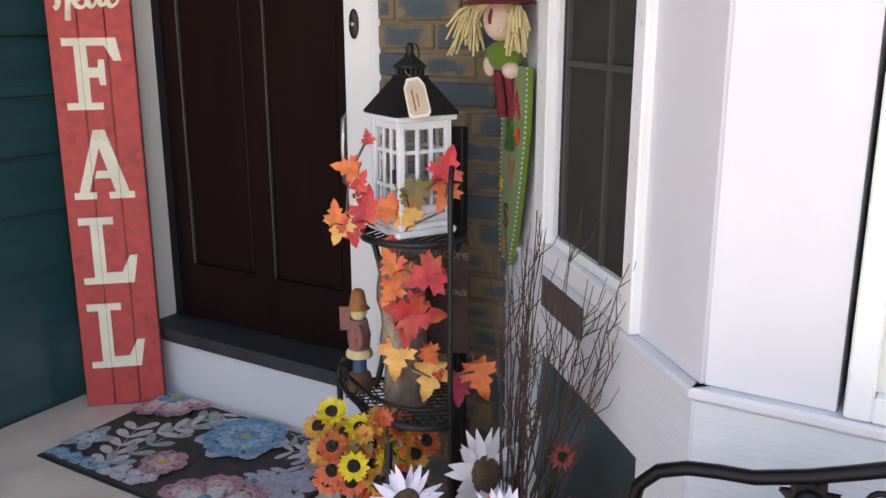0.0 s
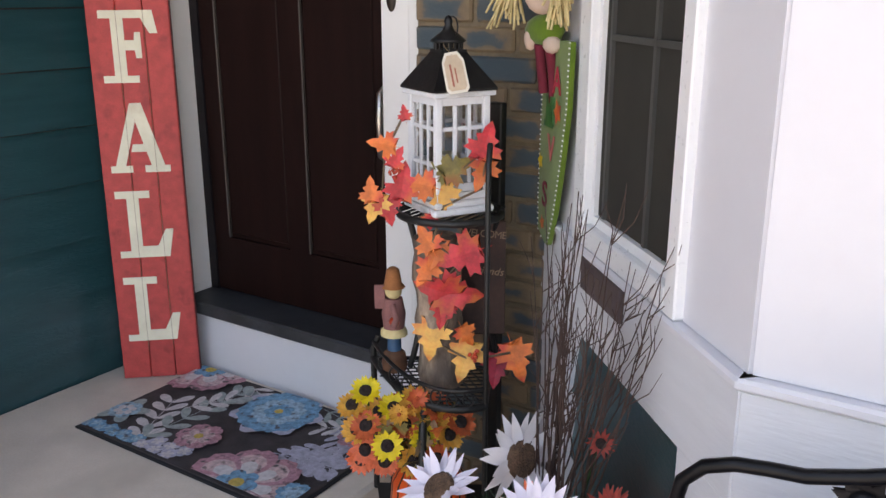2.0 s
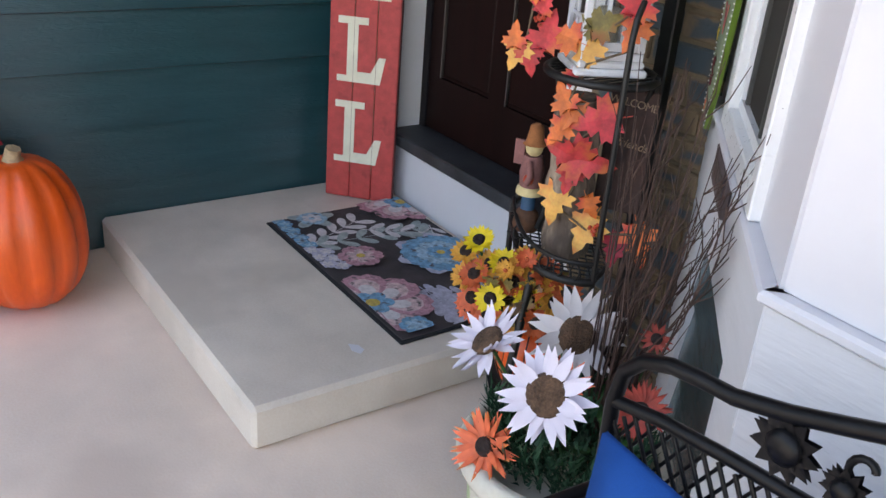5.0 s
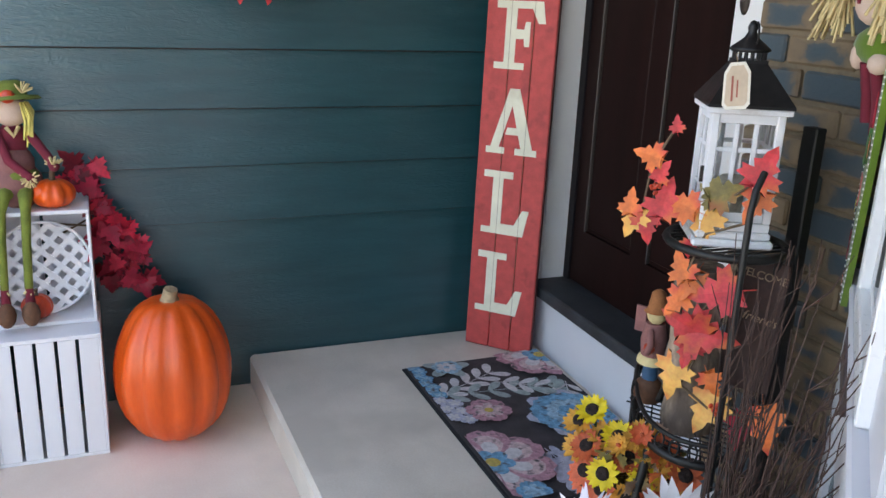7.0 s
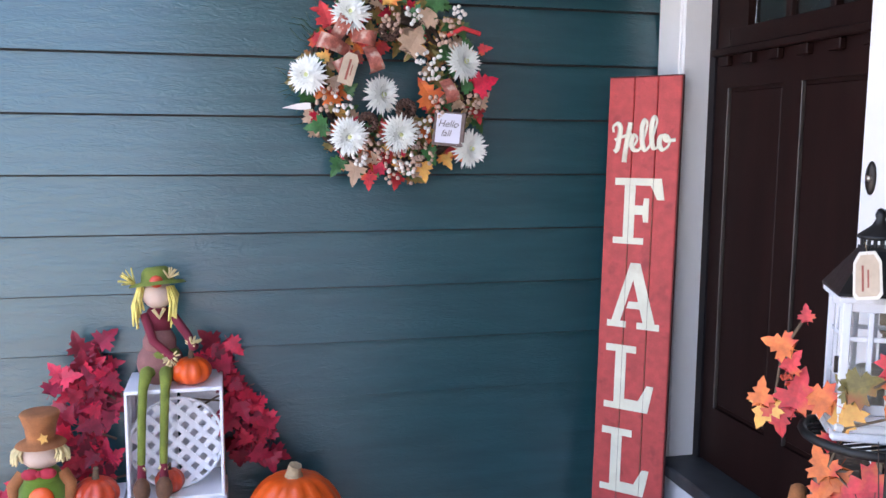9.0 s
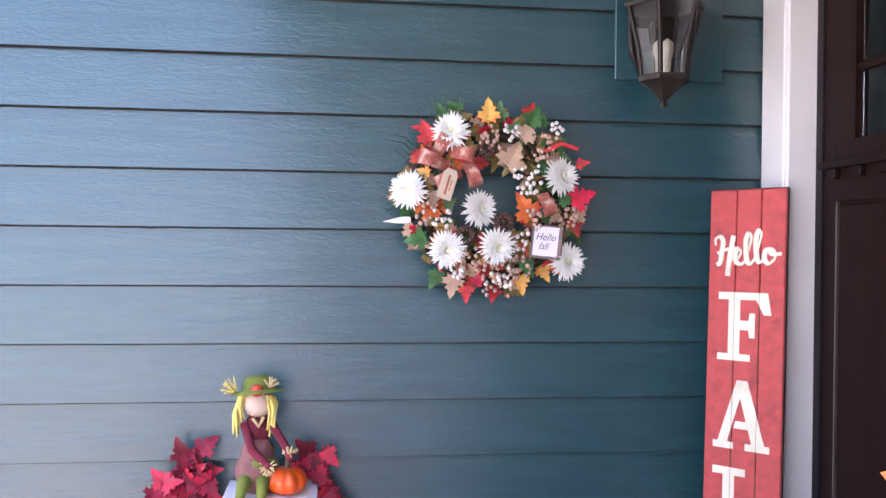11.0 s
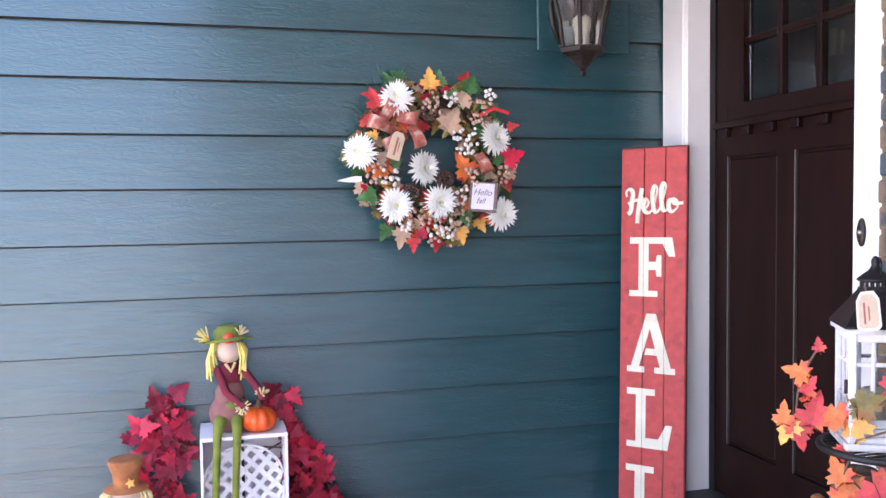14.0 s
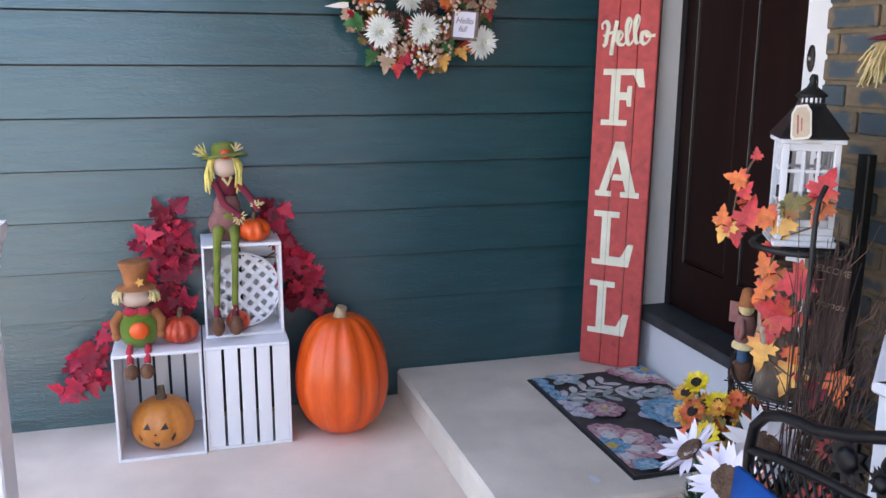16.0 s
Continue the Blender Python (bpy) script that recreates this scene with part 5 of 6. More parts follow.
for i in range(420):
    a, rr = random.uniform(0, 6.28), 0.12 * math.sqrt(random.random())
    base = Vector((UC[0] + rr * math.cos(a) * 0.8, UC[1] + rr * math.sin(a) * 0.8, 0.31))
    tip = Vector((UC[0] + (rr + 0.035) * math.cos(a), UC[1] + (rr + 0.035) * math.sin(a), random.uniform(0.38, 0.46)))
    for j in range(7):
        o = base.lerp(tip, 0.35 + 0.65 * j / 6)
        v = (tip - base).normalized() * 0.02 + Vector((random.uniform(-1, 1), random.uniform(-1, 1), random.uniform(-0.2, 0.8))) * 0.02
        s = v.cross(Vector((0.3, 0.2, 1))).normalized() * 0.0036
        green.add([o - s, o + s, o + v], [[0, 1, 2]])
single("evergreen_filler", green, M["pine"], "dark green artificial pine sprigs filling the urn", "greenery", URN, kind="stuff")
big = [("p_lilac", (2.025, 1.533, 0.557), (0.35, -0.72, 0.55), 0.078, 0.036, "disc"), ("p_lilac", (1.785, 1.600, 0.505), (-0.25, -0.55, 0.72), 0.078, 0.034, "disc"), ("p_white", (1.895, 1.712, 0.548), (0.92, -0.30, 0.22), 0.090, 0.038, "disc")]
for i, (key, p, d, r, dr, dk) in enumerate(big):
    flower(p, d, r * 1.06, dr, key, dk, 13, 0.26, 0.06, 2, (UC[0], UC[1], 0.33), "large white flowers in the urn", "large white artificial sunflower with brown centre in the urn", spin=i * 40, base=URN)
flower((1.930, 1.500, 0.405), (0.15, -0.85, 0.45), 0.066, 0.018, "p_coral", "disc_dark", 20, 0.20, 0.02, 2, (UC[0], UC[1], 0.33), "", "coral red and orange artificial daisy hanging over the urn rim", "daisy", base=URN)
flower((2.082, 1.690, 0.512), (0.55, -0.70, 0.42), 0.052, 0.015, "p_dred", "disc_dark", 18, 0.22, 0.08, 2, (UC[0] + 0.02, UC[1], 0.33), "", "dark red artificial daisy in the urn", "daisy", base=URN)
flower((1.955, 1.640, 0.50), (0.2, -0.75, 0.5), 0.055, 0.015, "p_coral", "disc_dark", 16, 0.24, 0.08, 1, (UC[0], UC[1], 0.33), "", "coral artificial daisy half hidden in the urn", "daisy", base=URN)
flower((2.030, 1.760, 0.60), (0.4, -0.75, 0.3), 0.030, 0.010, "p_dred", "disc_dark", 14, 0.25, 0.15, 1, (UC[0] + 0.02, UC[1] + 0.03, 0.33), "", "small dark red artificial daisy among the twigs", "daisy", base=URN)
fol = thing("urn_leaves", "broad green artificial leaves round the large flowers", "foliage", URN)
for i in range(12):
    a = i * 2.4
    part("leaf", G().petal(0.085, 0.05, lift=0.2).mesh("leaf", M["l_green"]), None, fol, m=pose(UC[0] + 0.05 * math.cos(a), UC[1] + 0.05 * math.sin(a), 0.40 + 0.01 * (i % 4), 0, -20, math.degrees(a)))

tw = thing("twig_bunch", "bunch of bare brown curly twigs standing in the urn", "twigs", URN)
rt = random.Random(7)
for i in range(46):
    straight = i < 31
    b = Vector((UC[0] - 0.015 + rt.uniform(-0.05, 0.05), UC[1] + 0.09 + rt.uniform(-0.03, 0.045), 0.30))
    h = rt.uniform(0.48, 0.76) if straight else rt.uniform(0.45, 0.78)
    lean = Vector((rt.uniform(-0.07, 0.05), rt.uniform(-0.02, 0.10), 0)) if straight else Vector((rt.uniform(0.02, 0.20), rt.uniform(0.0, 0.14), 0))
    ph, am = rt.uniform(0, 6), 0.006 if straight else 0.014
    pts = []
    for k in range(9):
        t = k / 8
        pts.append(b + lean * t ** 1.5 + Vector((am * math.sin(ph + 7 * t), am * math.cos(ph * 2 + 6 * t), h * t)))
    g = G().tube(pts, [0.0024 - 0.0017 * k / 8 for k in range(9)], n=5)
    for q in range(2 if straight else 4):
        k = rt.randint(4, 7)
        e = pts[k] + Vector((rt.uniform(-0.03, 0.06), rt.uniform(-0.02, 0.03), rt.uniform(0.05, 0.12)))
        g.tube([pts[k], pts[k].lerp(e, 0.5) + Vector((0.008, 0, -0.006)), e], [0.0014, 0.001, 0.0006], n=4)
    part("twig", g, M["twig"], tw)

# ---- scarecrow wall hanging on the bay corner ----
HG = bay.matrix_basis @ pose(0.232, -0.022, 0.0)
g = G()
rows = [(-0.092, 0.104, 1.29), (-0.094, 0.098, 1.15), (-0.100, 0.066, 1.02), (-0.102, 0.028, 0.90), (-0.096, -0.004, 0.835), (-0.040, -0.018, 0.812)]
for (a0, b0, z0), (a1, b1, z1) in zip(rows, rows[1:]):
    g.add([(a0, 0, z0), (b0, 0, z0), (b1, 0, z1), (a1, 0, z1), (a0, 0.012, z0), (b0, 0.012, z0), (b1, 0.012, z1), (a1, 0.012, z1)], [[3, 2, 1, 0], [4, 5, 6, 7], [0, 4, 7, 3], [1, 2, 6, 5]])
for (a0, b0, z0), (a1, b1, z1) in zip(rows, rows[1:]):
    n = max(2, int((z0 - z1) / 0.011))
    for i in range(n):
        t = i / n
        for e0, e1, s in ((a0, a1, 1), (b0, b1, -1)):
            x = e0 + (e1 - e0) * t
            z = z0 + (z1 - z0) * t
            g.box((min(x, x + s * 0.006), -0.0025, z - 0.003), (max(x, x + s * 0.006), -0.0005, z), 6)
for x, z, s, mi in ((-0.060, 1.225, 0.026, 5), (0.040, 1.135, 0.030, 4), (-0.080, 1.005, 0.022, 5), (-0.050, 0.86, 0.020, 4)):
    g.add([(x + s * (1.0 if k % 2 else 0.55) * math.cos(k * 0.628), -0.004, z + s * (1.0 if k % 2 else 0.55) * math.sin(k * 0.628)) for k in range(10)], [list(range(10))], mi)
g.box((-0.04, -0.006, 1.10), (0.01, -0.0005, 1.165), 7).box((-0.05, -0.007, 1.095), (0.02, -0.0061, 1.108), 7)
g.T = pose(-0.035, 0.0, 0.0, 0, 0, 35)
g.ball((0, -0.035, 1.39), (0.046, 0.036, 0.047), 2, 16)
g.lathe([(0.095, 1.425), (0.080, 1.432), (0.050, 1.440), (0.045, 1.50), (0.0, 1.505)], (0.0, -0.035, 0), 20, 1)
g.tube([(0.0, -0.070, 1.415), (-0.002, -0.074, 1.395), (-0.003, -0.072, 1.382)], [0.003, 0.0045, 0.003], 8, n=6)
g.ball((-0.035, -0.03, 1.290), (0.016, 0.017, 0.026), 2, 10)
g.ball((0.030, -0.035, 1.280), (0.024, 0.018, 0.020), 2, 10)
g.ball((0.0, -0.025, 1.31), (0.055, 0.025, 0.035), 0, 12)
rh = random.Random(3)
for s in (-1, 1):
    for i in range(60):
        x0 = s * rh.uniform(0.022, 0.06)
        e = Vector((s * rh.uniform(0.035, 0.125 if s < 0 else 0.095), -0.045 - rh.uniform(0, 0.045), 1.395 - rh.uniform(0.0, 0.085)))
        g.tube([(x0, -0.05, 1.425), Vector((x0, -0.06, 1.425)).lerp(e, 0.5) + Vector((s * 0.01, 0, 0.01)), e], 0.003, 3, n=4)
g.tube([(-0.01, -0.03, 1.28), (-0.015, -0.012, 1.22), (-0.01, -0.008, 1.17)], 0.012, 9, n=6)
g.tube([(0.02, -0.03, 1.27), (0.018, -0.012, 1.21), (0.02, -0.008, 1.15)], 0.012, 10, n=6)
g.T = Matrix()
hang = thing("scarecrow_hanging", "green felt scarecrow wall hanging with stitched edges and raffia hair", "wall hanging", HG)
for mi, (name, key) in enumerate((("felt_panel", "felt_green"), ("hat", "felt_wine"), ("head", "skin"), ("hair", "straw"), ("felt_leaf", "l_orange"), ("felt_flower", "p_yellow"), ("stitching", "mum"), ("felt_leaf", "l_green"), ("nose", "felt_wine"), ("leg", "felt_wine"), ("leg", "felt_wine"))):
    q = G()
    faces = [k for k in range(len(g.f)) if g.mi[k] == mi]
    used = sorted({v for k in faces for v in g.f[k]})
    at_new = {v: n for n, v in enumerate(used)}
    q.v = [g.v[v] for v in used]
    q.f, q.mi, q.sm = [[at_new[v] for v in g.f[k]] for k in faces], [0] * len(faces), [g.sm[k] for k in faces]
    part(name, q, M[key], hang)
for ch, x, z, mk in (("A", 0.030, 1.200, "felt_red"), ("V", 0.000, 1.045, "felt_pink"), ("S", -0.038, 0.930, "felt_wine")):
    writing("felt_letter", ch, 0.085, M[mk], hang, pose(x, -0.004, z, 90), "sewn felt letter " + ch, bold=0.001)

# ---- small plaque under the bay window ----
pl = thing("plaque", "small dark slate plaque under the bay window", "plaque", bay.matrix_basis @ pose(0.545, -0.001, 0.815))
part("slab", G().box((-0.112, -0.012, -0.036), (0.112, 0.0, 0.036), bev=0.003), M["plaque"], pl)
g = G()
for i, x in enumerate((-0.085, -0.05, -0.015, 0.02, 0.055)):
    g.box((x, -0.0135, -0.018), (x + 0.022, -0.0125, 0.018))
part("text_bar", g, M["ink"], pl)

# ---- iron bench with a blue cushion ----
bn = thing("garden_bench", "black wrought iron garden bench with mesh back", "bench", pose(0.02, 0, 0.062))
BY = 1.365
TOPR = [(2.285, 0.62), (2.283, 0.74), (2.292, 0.785), (2.317, 0.812), (2.352, 0.826), (2.39, 0.832), (2.43, 0.836), (2.49, 0.855), (2.54, 0.875), (2.60, 0.90), (2.72, 0.935), (2.90, 0.95)]
full = [(x, z) for x, z in TOPR] + [(5.8 - x, z) for x, z in TOPR[-2::-1]]
part("top_rail", G().tube([(x, BY, z) for x, z in full], 0.0092, n=10), M["iron"], bn)
mid = [(2.287, 0.742), (2.354, 0.758), (2.437, 0.770), (2.54, 0.782), (2.70, 0.80), (2.9, 0.808)]
mid = mid + [(5.8 - x, z) for x, z in mid[-2::-1]]
part("mid_rail", G().tube([(x, BY, z) for x, z in mid], 0.008, n=8), M["iron"], bn)
part("low_rail", G().tube([(2.285, BY, 0.47), (3.515, BY, 0.47)], 0.009, n=8), M["iron"], bn)
for x in (2.285, 3.515):
    part("leg", G().tube([(x, BY, 0.63), (x, BY, 0.45), (x, BY + 0.03, -0.062)], 0.0085, n=8), M["iron"], bn)
    part("leg", G().tube([(x, 0.93, -0.062), (x, 0.95, 0.43), (x, 0.97, 0.60), (x, 1.05, 0.64), (x, BY, 0.62)], 0.0085, n=8), M["iron"], bn)
part("seat_frame", G().tube([(2.285, BY, 0.42), (2.285, 0.95, 0.42), (3.515, 0.95, 0.42), (3.515, BY, 0.42)], 0.010, n=8, closed=True), M["iron"], bn)
g = G()


def mid_z(x):
    return float(np.interp(x, [p[0] for p in mid], [p[1] for p in mid]))


for k in range(-10, 62):
    for s in (1, -1):
        x0, x1, z0 = 2.29 + k * 0.0205, 2.29 + k * 0.0205 + s * 0.19, 0.475
        z1 = 0.80
        pts = []
        for i in range(25):
            t = i / 24
            x, z = x0 + (x1 - x0) * t, z0 + (z1 - z0) * t
            if 2.29 < x < 3.51 and z < mid_z(x):
                pts.append((x, BY + 0.002 * s, z))
        if len(pts) > 2:
            g.tube([pts[0], pts[-1]], 0.0026, n=4)
part("mesh_back", g, M["iron"], bn, "black diamond mesh back")
part("seat_mesh", G().box((2.29, 0.955, 0.415), (3.51, BY - 0.01, 0.42)), M["iron"], bn)
for x, z, r in ((2.493, 0.822, 0.037), (2.555, 0.818, 0.024)):
    g = G()
    g.T = facing((x, BY - 0.004, z), (0, -1, 0))
    for i in range(11):
        g2 = Matrix.Rotation(2 * math.pi * i / 11, 4, "Z")
        keep = g.T.copy()
        g.T = keep @ g2
        g.petal(r * 0.75, r * 0.50, base=r * 0.25, lift=0.05, thick=0.006)
        g.T = keep
    g.lathe([(r * 0.5, -0.006), (r * 0.5, 0.004), (r * 0.3, 0.009), (0, 0.009)], n=14)
    part("cast_flower", g, M["iron"], bn, "cast iron flower ornament")
for cx, s in ((2.57, 1), (2.66, -1), (2.75, 1)):
    pts = [(cx + s * 0.006 * a * math.cos(a), BY, 0.845 + 0.006 * a * math.sin(a)) for a in [0.8 + i * 0.4 for i in range(14)]]
    part("scroll", G().tube(pts, 0.004, n=6), M["iron"], bn)
g = G()
nx, nz = 24, 10
vs, fs = [], []
for side in (-1, 1):
    for i in range(nx + 1):
        for j in range(nz + 1):
            u, v = i / nx, j / nz
            puff = (1 - (2 * u - 1) ** 10) * (1 - (2 * v - 1) ** 6)
            wob = 0.006 * math.sin(9 * u + 2 * v) * (v > 0.8)
            vs.append((2.338 + 1.15 * u, 1.290 + side * (0.004 + 0.042 * puff) + 0.03 * v, 0.492 + 0.30 * v + wob - 0.012 * math.sin(math.pi * u)))
o = (nx + 1) * (nz + 1)
for i in range(nx):
    for j in range(nz):
        a = i * (nz + 1) + j
        fs.append([a, a + nz + 1, a + nz + 2, a + 1])
        fs.append([o + a, o + a + 1, o + a + nz + 2, o + a + nz + 1])
rim = [i * (nz + 1) for i in range(nx + 1)] + [nx * (nz + 1) + j for j in range(1, nz + 1)] + [i * (nz + 1) + nz for i in range(nx - 1, -1, -1)] + [j for j in range(nz - 1, 0, -1)]
for a, b in zip(rim, rim[1:] + rim[:1]):
    fs.append([a, o + a, o + b, b])
g.add(vs, fs, 0, True)
single("bench_cushion", g, M["blue"], "bright blue fabric cushion against the bench back", "cushion")


# ---- crates ----
def crate(label, m, w, h, d, t=0.009, slats=5, group="white crates"):
    """A slatted crate standing on its end: opening towards +x, slatted bottom at the back. Local y across, x out, z up."""
    c = thing("crate", label, "crate", m, group)
    part("end_panel", G().box((0, 0, 0), (d, w, t * 1.3), bev=0.0015), M["crate"], c)
    part("end_panel", G().box((0, 0, h - t * 1.3), (d, w, h), bev=0.0015), M["crate"], c)
    n = 3
    sw = d / n
    for y in (0.0, w - t):
        for i in range(n):
            part("slat", G().box((i * sw + 0.004 * (i > 0), y, t * 1.3 + 0.0005), ((i + 1) * sw - 0.004 * (i < n - 1), y + t, h - t * 1.3 - 0.0005), bev=0.0015), M["crate"], c)
    pw = (w - 2 * t) / slats
    for i in range(slats):
        part("slat", G().box((0.0, t + i * pw + 0.005 * (i > 0), t * 1.3 + 0.0005), (t, t + (i + 1) * pw - 0.005 * (i < slats - 1), h - t * 1.3 - 0.0005), bev=0.0015), M["crate"], c)
    return c


crate("white wooden crate on its end holding a jack-o-lantern", pose(0.062, 0.226, 0.0), 0.302, 0.398, 0.298)
# the second one shows its slatted bottom
crate("white wooden crate on its end with its slatted bottom outwards", pose(0.343, 0.837, 0.0, 0, 0, 180), 0.303, 0.396, 0.285)
crate("white wooden crate stacked on top holding a round lattice tray", pose(0.020, 0.546, 0.397), 0.284, 0.350, 0.225, slats=2)

# ---- pumpkins ----
def pumpkin(name, label, m, r, h, key, ribs=10, depth=0.10, stem_key="stem", stem_h=0.05, bend=0.02, group="", n=60):
    t = thing(name, label, "pumpkin", m, group)
    prof = []
    for i in range(19):
        a = math.pi * (0.04 + 0.92 * i / 18)
        rr = math.sin(a) ** 0.8
        z = 0.5 - 0.5 * math.cos(a)
        rr *= 1.0 + 0.06 * math.cos(a)
        dip = 0.04 * math.exp(-(rr / 0.25) ** 2)
        prof.append((r * rr, h * (z - dip if i > 9 else z - 0.004)))
    z0 = prof[0][1]
    prof = [(a, b - z0) for a, b in prof]
    part("flesh", G().lathe(prof, n=n, ribs=ribs, depth=depth), M[key], t)
    zt = prof[-1][1]
    sr = r * 0.16
    part("stem", G().tube([(0, 0, zt - 0.01), (0, 0, zt + stem_h * 0.4), (bend, bend * 0.4, zt + stem_h)], [sr * 1.25, sr * 0.8, sr * 0.75], n=7), M[stem_key], t)
    return t


pumpkin("tall_pumpkin", "tall glossy orange artificial pumpkin on the porch floor", pose(0.270, 1.040, 0.0, 0, 0, 20), 0.180, 0.468, "pumpkin", 12, 0.09, "stem", 0.036, 0.006)
pumpkin("small_pumpkin", "small glossy orange pumpkin on top of the crate", pose(0.188, 0.738, 0.747), 0.062, 0.082, "pumpkin", 9, 0.14, "stem_dark", 0.03, 0.006, n=45)
pumpkin("small_pumpkin", "small red-orange pumpkin beside the plump doll", pose(0.245, 0.458, 0.398), 0.068, 0.092, "pumpkin_red", 10, 0.14, "stem_dark", 0.035, 0.008, n=50)
pumpkin("small_pumpkin", "little dull red pumpkin inside the upper crate", pose(0.20, 0.665, 0.409), 0.045, 0.075, "pumpkin_red", 9, 0.14, "stem_dark", 0.02, 0.004, n=45)
jk = pumpkin("jack_o_lantern", "golden orange pumpkin with a painted grinning carved face", pose(0.262, 0.378, 0.012, 0, 0, -12), 0.112, 0.185, "pumpkin_gold", 10, 0.06, "stem_dark", 0.045, -0.012)


def on_pumpkin(pts, name, key="black"):
    """A thin patch bent over the front of the pumpkin; pts: across, height."""
    g = G()
    vs = []
    for y, z in pts:
        zz = (z / 0.185 - 0.5) * 2
        rr = 0.112 * max(0.1, math.sqrt(max(0, 1 - zz * zz))) ** 0.8
        x = math.sqrt(max(0, rr * rr - y * y))
        vs.append((x + 0.001, y, z))
    g.add(vs, [list(range(len(vs)))])
    part(name, g, M[key], jk)


for s, y in ((1, 0.032), (-1, -0.030)):
    on_pumpkin([(y - 0.020, 0.098), (y + 0.020, 0.098), (y + 0.004, 0.132)], "eye_rim", "pumpkin_gold")
    on_pumpkin([(y - 0.014, 0.103), (y + 0.014, 0.103), (y + 0.003, 0.127)], "eye")
on_pumpkin([(-0.006, 0.082), (0.006, 0.082), (0.001, 0.092)], "nose")
mouth = [(-0.062, 0.085), (-0.055, 0.068), (-0.040, 0.058), (-0.032, 0.063), (-0.022, 0.050), (-0.010, 0.055), (0.002, 0.046), (0.014, 0.054), (0.026, 0.050), (0.036, 0.060), (0.052, 0.066), (0.066, 0.088)]
for a, b in zip(mouth, mouth[1:]):
    on_pumpkin([a, b, (b[0], b[1] - 0.016), (a[0], a[1] - 0.016)], "mouth")

# ---- lattice tray in the upper crate ----
ty = thing("lattice_tray", "round white woven lattice tray leaning in the crate", "tray", facing((0.160, 0.688, 0.552), (0.97, 0.10, 0.14)))
R = 0.138
part("rim", G().tube([(R * math.cos(a), R * math.sin(a), 0) for a in [2 * math.pi * i / 36 for i in range(36)]], 0.005, n=6, closed=True), M["crate"], ty)
for k in range(-3, 4):
    o = k * 0.0365
    h = math.sqrt(R * R - o * o)
    part("strip", G().box((-h, o - 0.0082, 0.000), (h, o + 0.0082, 0.0015)), M["crate"], ty, m=pose(0, 0, 0, 0, 0, 45))
    part("strip", G().box((-h, o - 0.0082, 0.0022), (h, o + 0.0082, 0.0037)), M["crate"], ty, m=pose(0, 0, 0, 0, 0, -45))

# ---- burgundy leaf branches behind the crates ----
fb = thing("maple_branches", "artificial burgundy maple leaf branches spread behind the crates", "foliage branches")
rb = random.Random(11)
BR = [((0.10, 0.52, 0.50), (0.08, 0.09, 0.22)), ((0.08, 0.50, 0.55), (0.06, 0.36, 0.58)), ((0.08, 0.50, 0.68), (0.06, 0.38, 0.74)), ((0.08, 0.24, 0.42), (0.07, 0.12, 0.20)), ((0.06, 0.86, 0.5), (0.07, 0.97, 0.52)), ((0.06, 0.55, 0.60), (0.05, 0.45, 0.84)), ((0.05, 0.68, 0.70), (0.06, 0.90, 0.82)), ((0.05, 0.70, 0.66), (0.07, 0.99, 0.60)), ((0.06, 0.52, 0.42), (0.10, 0.22, 0.36)), ((0.05, 0.50, 0.60), (0.04, 0.50, 0.80)), ((0.05, 0.70, 0.6), (0.07, 0.93, 0.70))]
for a, b in BR:
    a, b = Vector(a), Vector(b)
    part("branch", G().tube([a, a.lerp(b, 0.5) + Vector((0.02, 0, 0.02)), b], [0.004, 0.003, 0.0015], n=5), M["stem_dark"], fb)
    n = int((b - a).length * 85) + 12
    for i in range(n):
        t = (i + 0.6) / n
        p = a.lerp(b, t) + Vector((rb.uniform(0.0, 0.07), rb.uniform(-0.055, 0.055), rb.uniform(-0.055, 0.055)))
        p.x = max(p.x, 0.035)
        if (0.51 < p.y < 0.87 and 0.36 < p.z < 0.79) or (0.19 < p.y < 0.87 and p.z < 0.43):
            continue
        size = rb.choice((0.06, 0.075, 0.085))
        leaf(fb, rb.choice(("burg", "burg2")), size, facing(p, (1, rb.uniform(-0.8, 0.8), rb.uniform(-0.5, 0.9))) @ pose(-size * 0.4, 0, 0, 0, 0, rb.uniform(0, 360)))

# ---- cloth scarecrow dolls, each one plain mesh ----
rd = random.Random(5)


def hair(g, c, r, mi, n, drop, spread, front=True):
    for i in range(n):
        s = 1 if i % 2 else -1
        a = rd.uniform(0.85, 1.6) * s
        x0 = Vector((c[0] + r * 0.75 * math.cos(a) * (1 if front else 0.3), c[1] + r * 1.0 * math.sin(a), c[2] + r * 0.55))
        e = x0 + Vector((rd.uniform(0, 0.02), s * rd.uniform(0, spread), -drop * rd.uniform(0.6, 1.0)))
        g.tube([x0, x0.lerp(e, 0.5) + Vector((0.006, s * 0.008, 0)), e], [0.004, 0.005, 0.003], mi, n=4)


def tuft(g, c, mi, n, r, d=(1, 0, 0.2)):
    for i in range(n):
        v = Vector(d) + Vector((rd.uniform(-0.7, 0.7), rd.uniform(-0.9, 0.9), rd.uniform(-0.7, 0.7)))
        c2 = Vector(c) + v.normalized() * r
        g.tube([c, c2], [0.004, 0.0022], mi, n=4)


# tall sitting doll: 0 moss, 1 mauve, 2 wine, 3 head cloth, 4 yellow straw, 5 pale straw, 6 boots, 7 coral
g = G()
g.ball((0.0, 0, 0.060), (0.056, 0.066, 0.068), 1, 16)
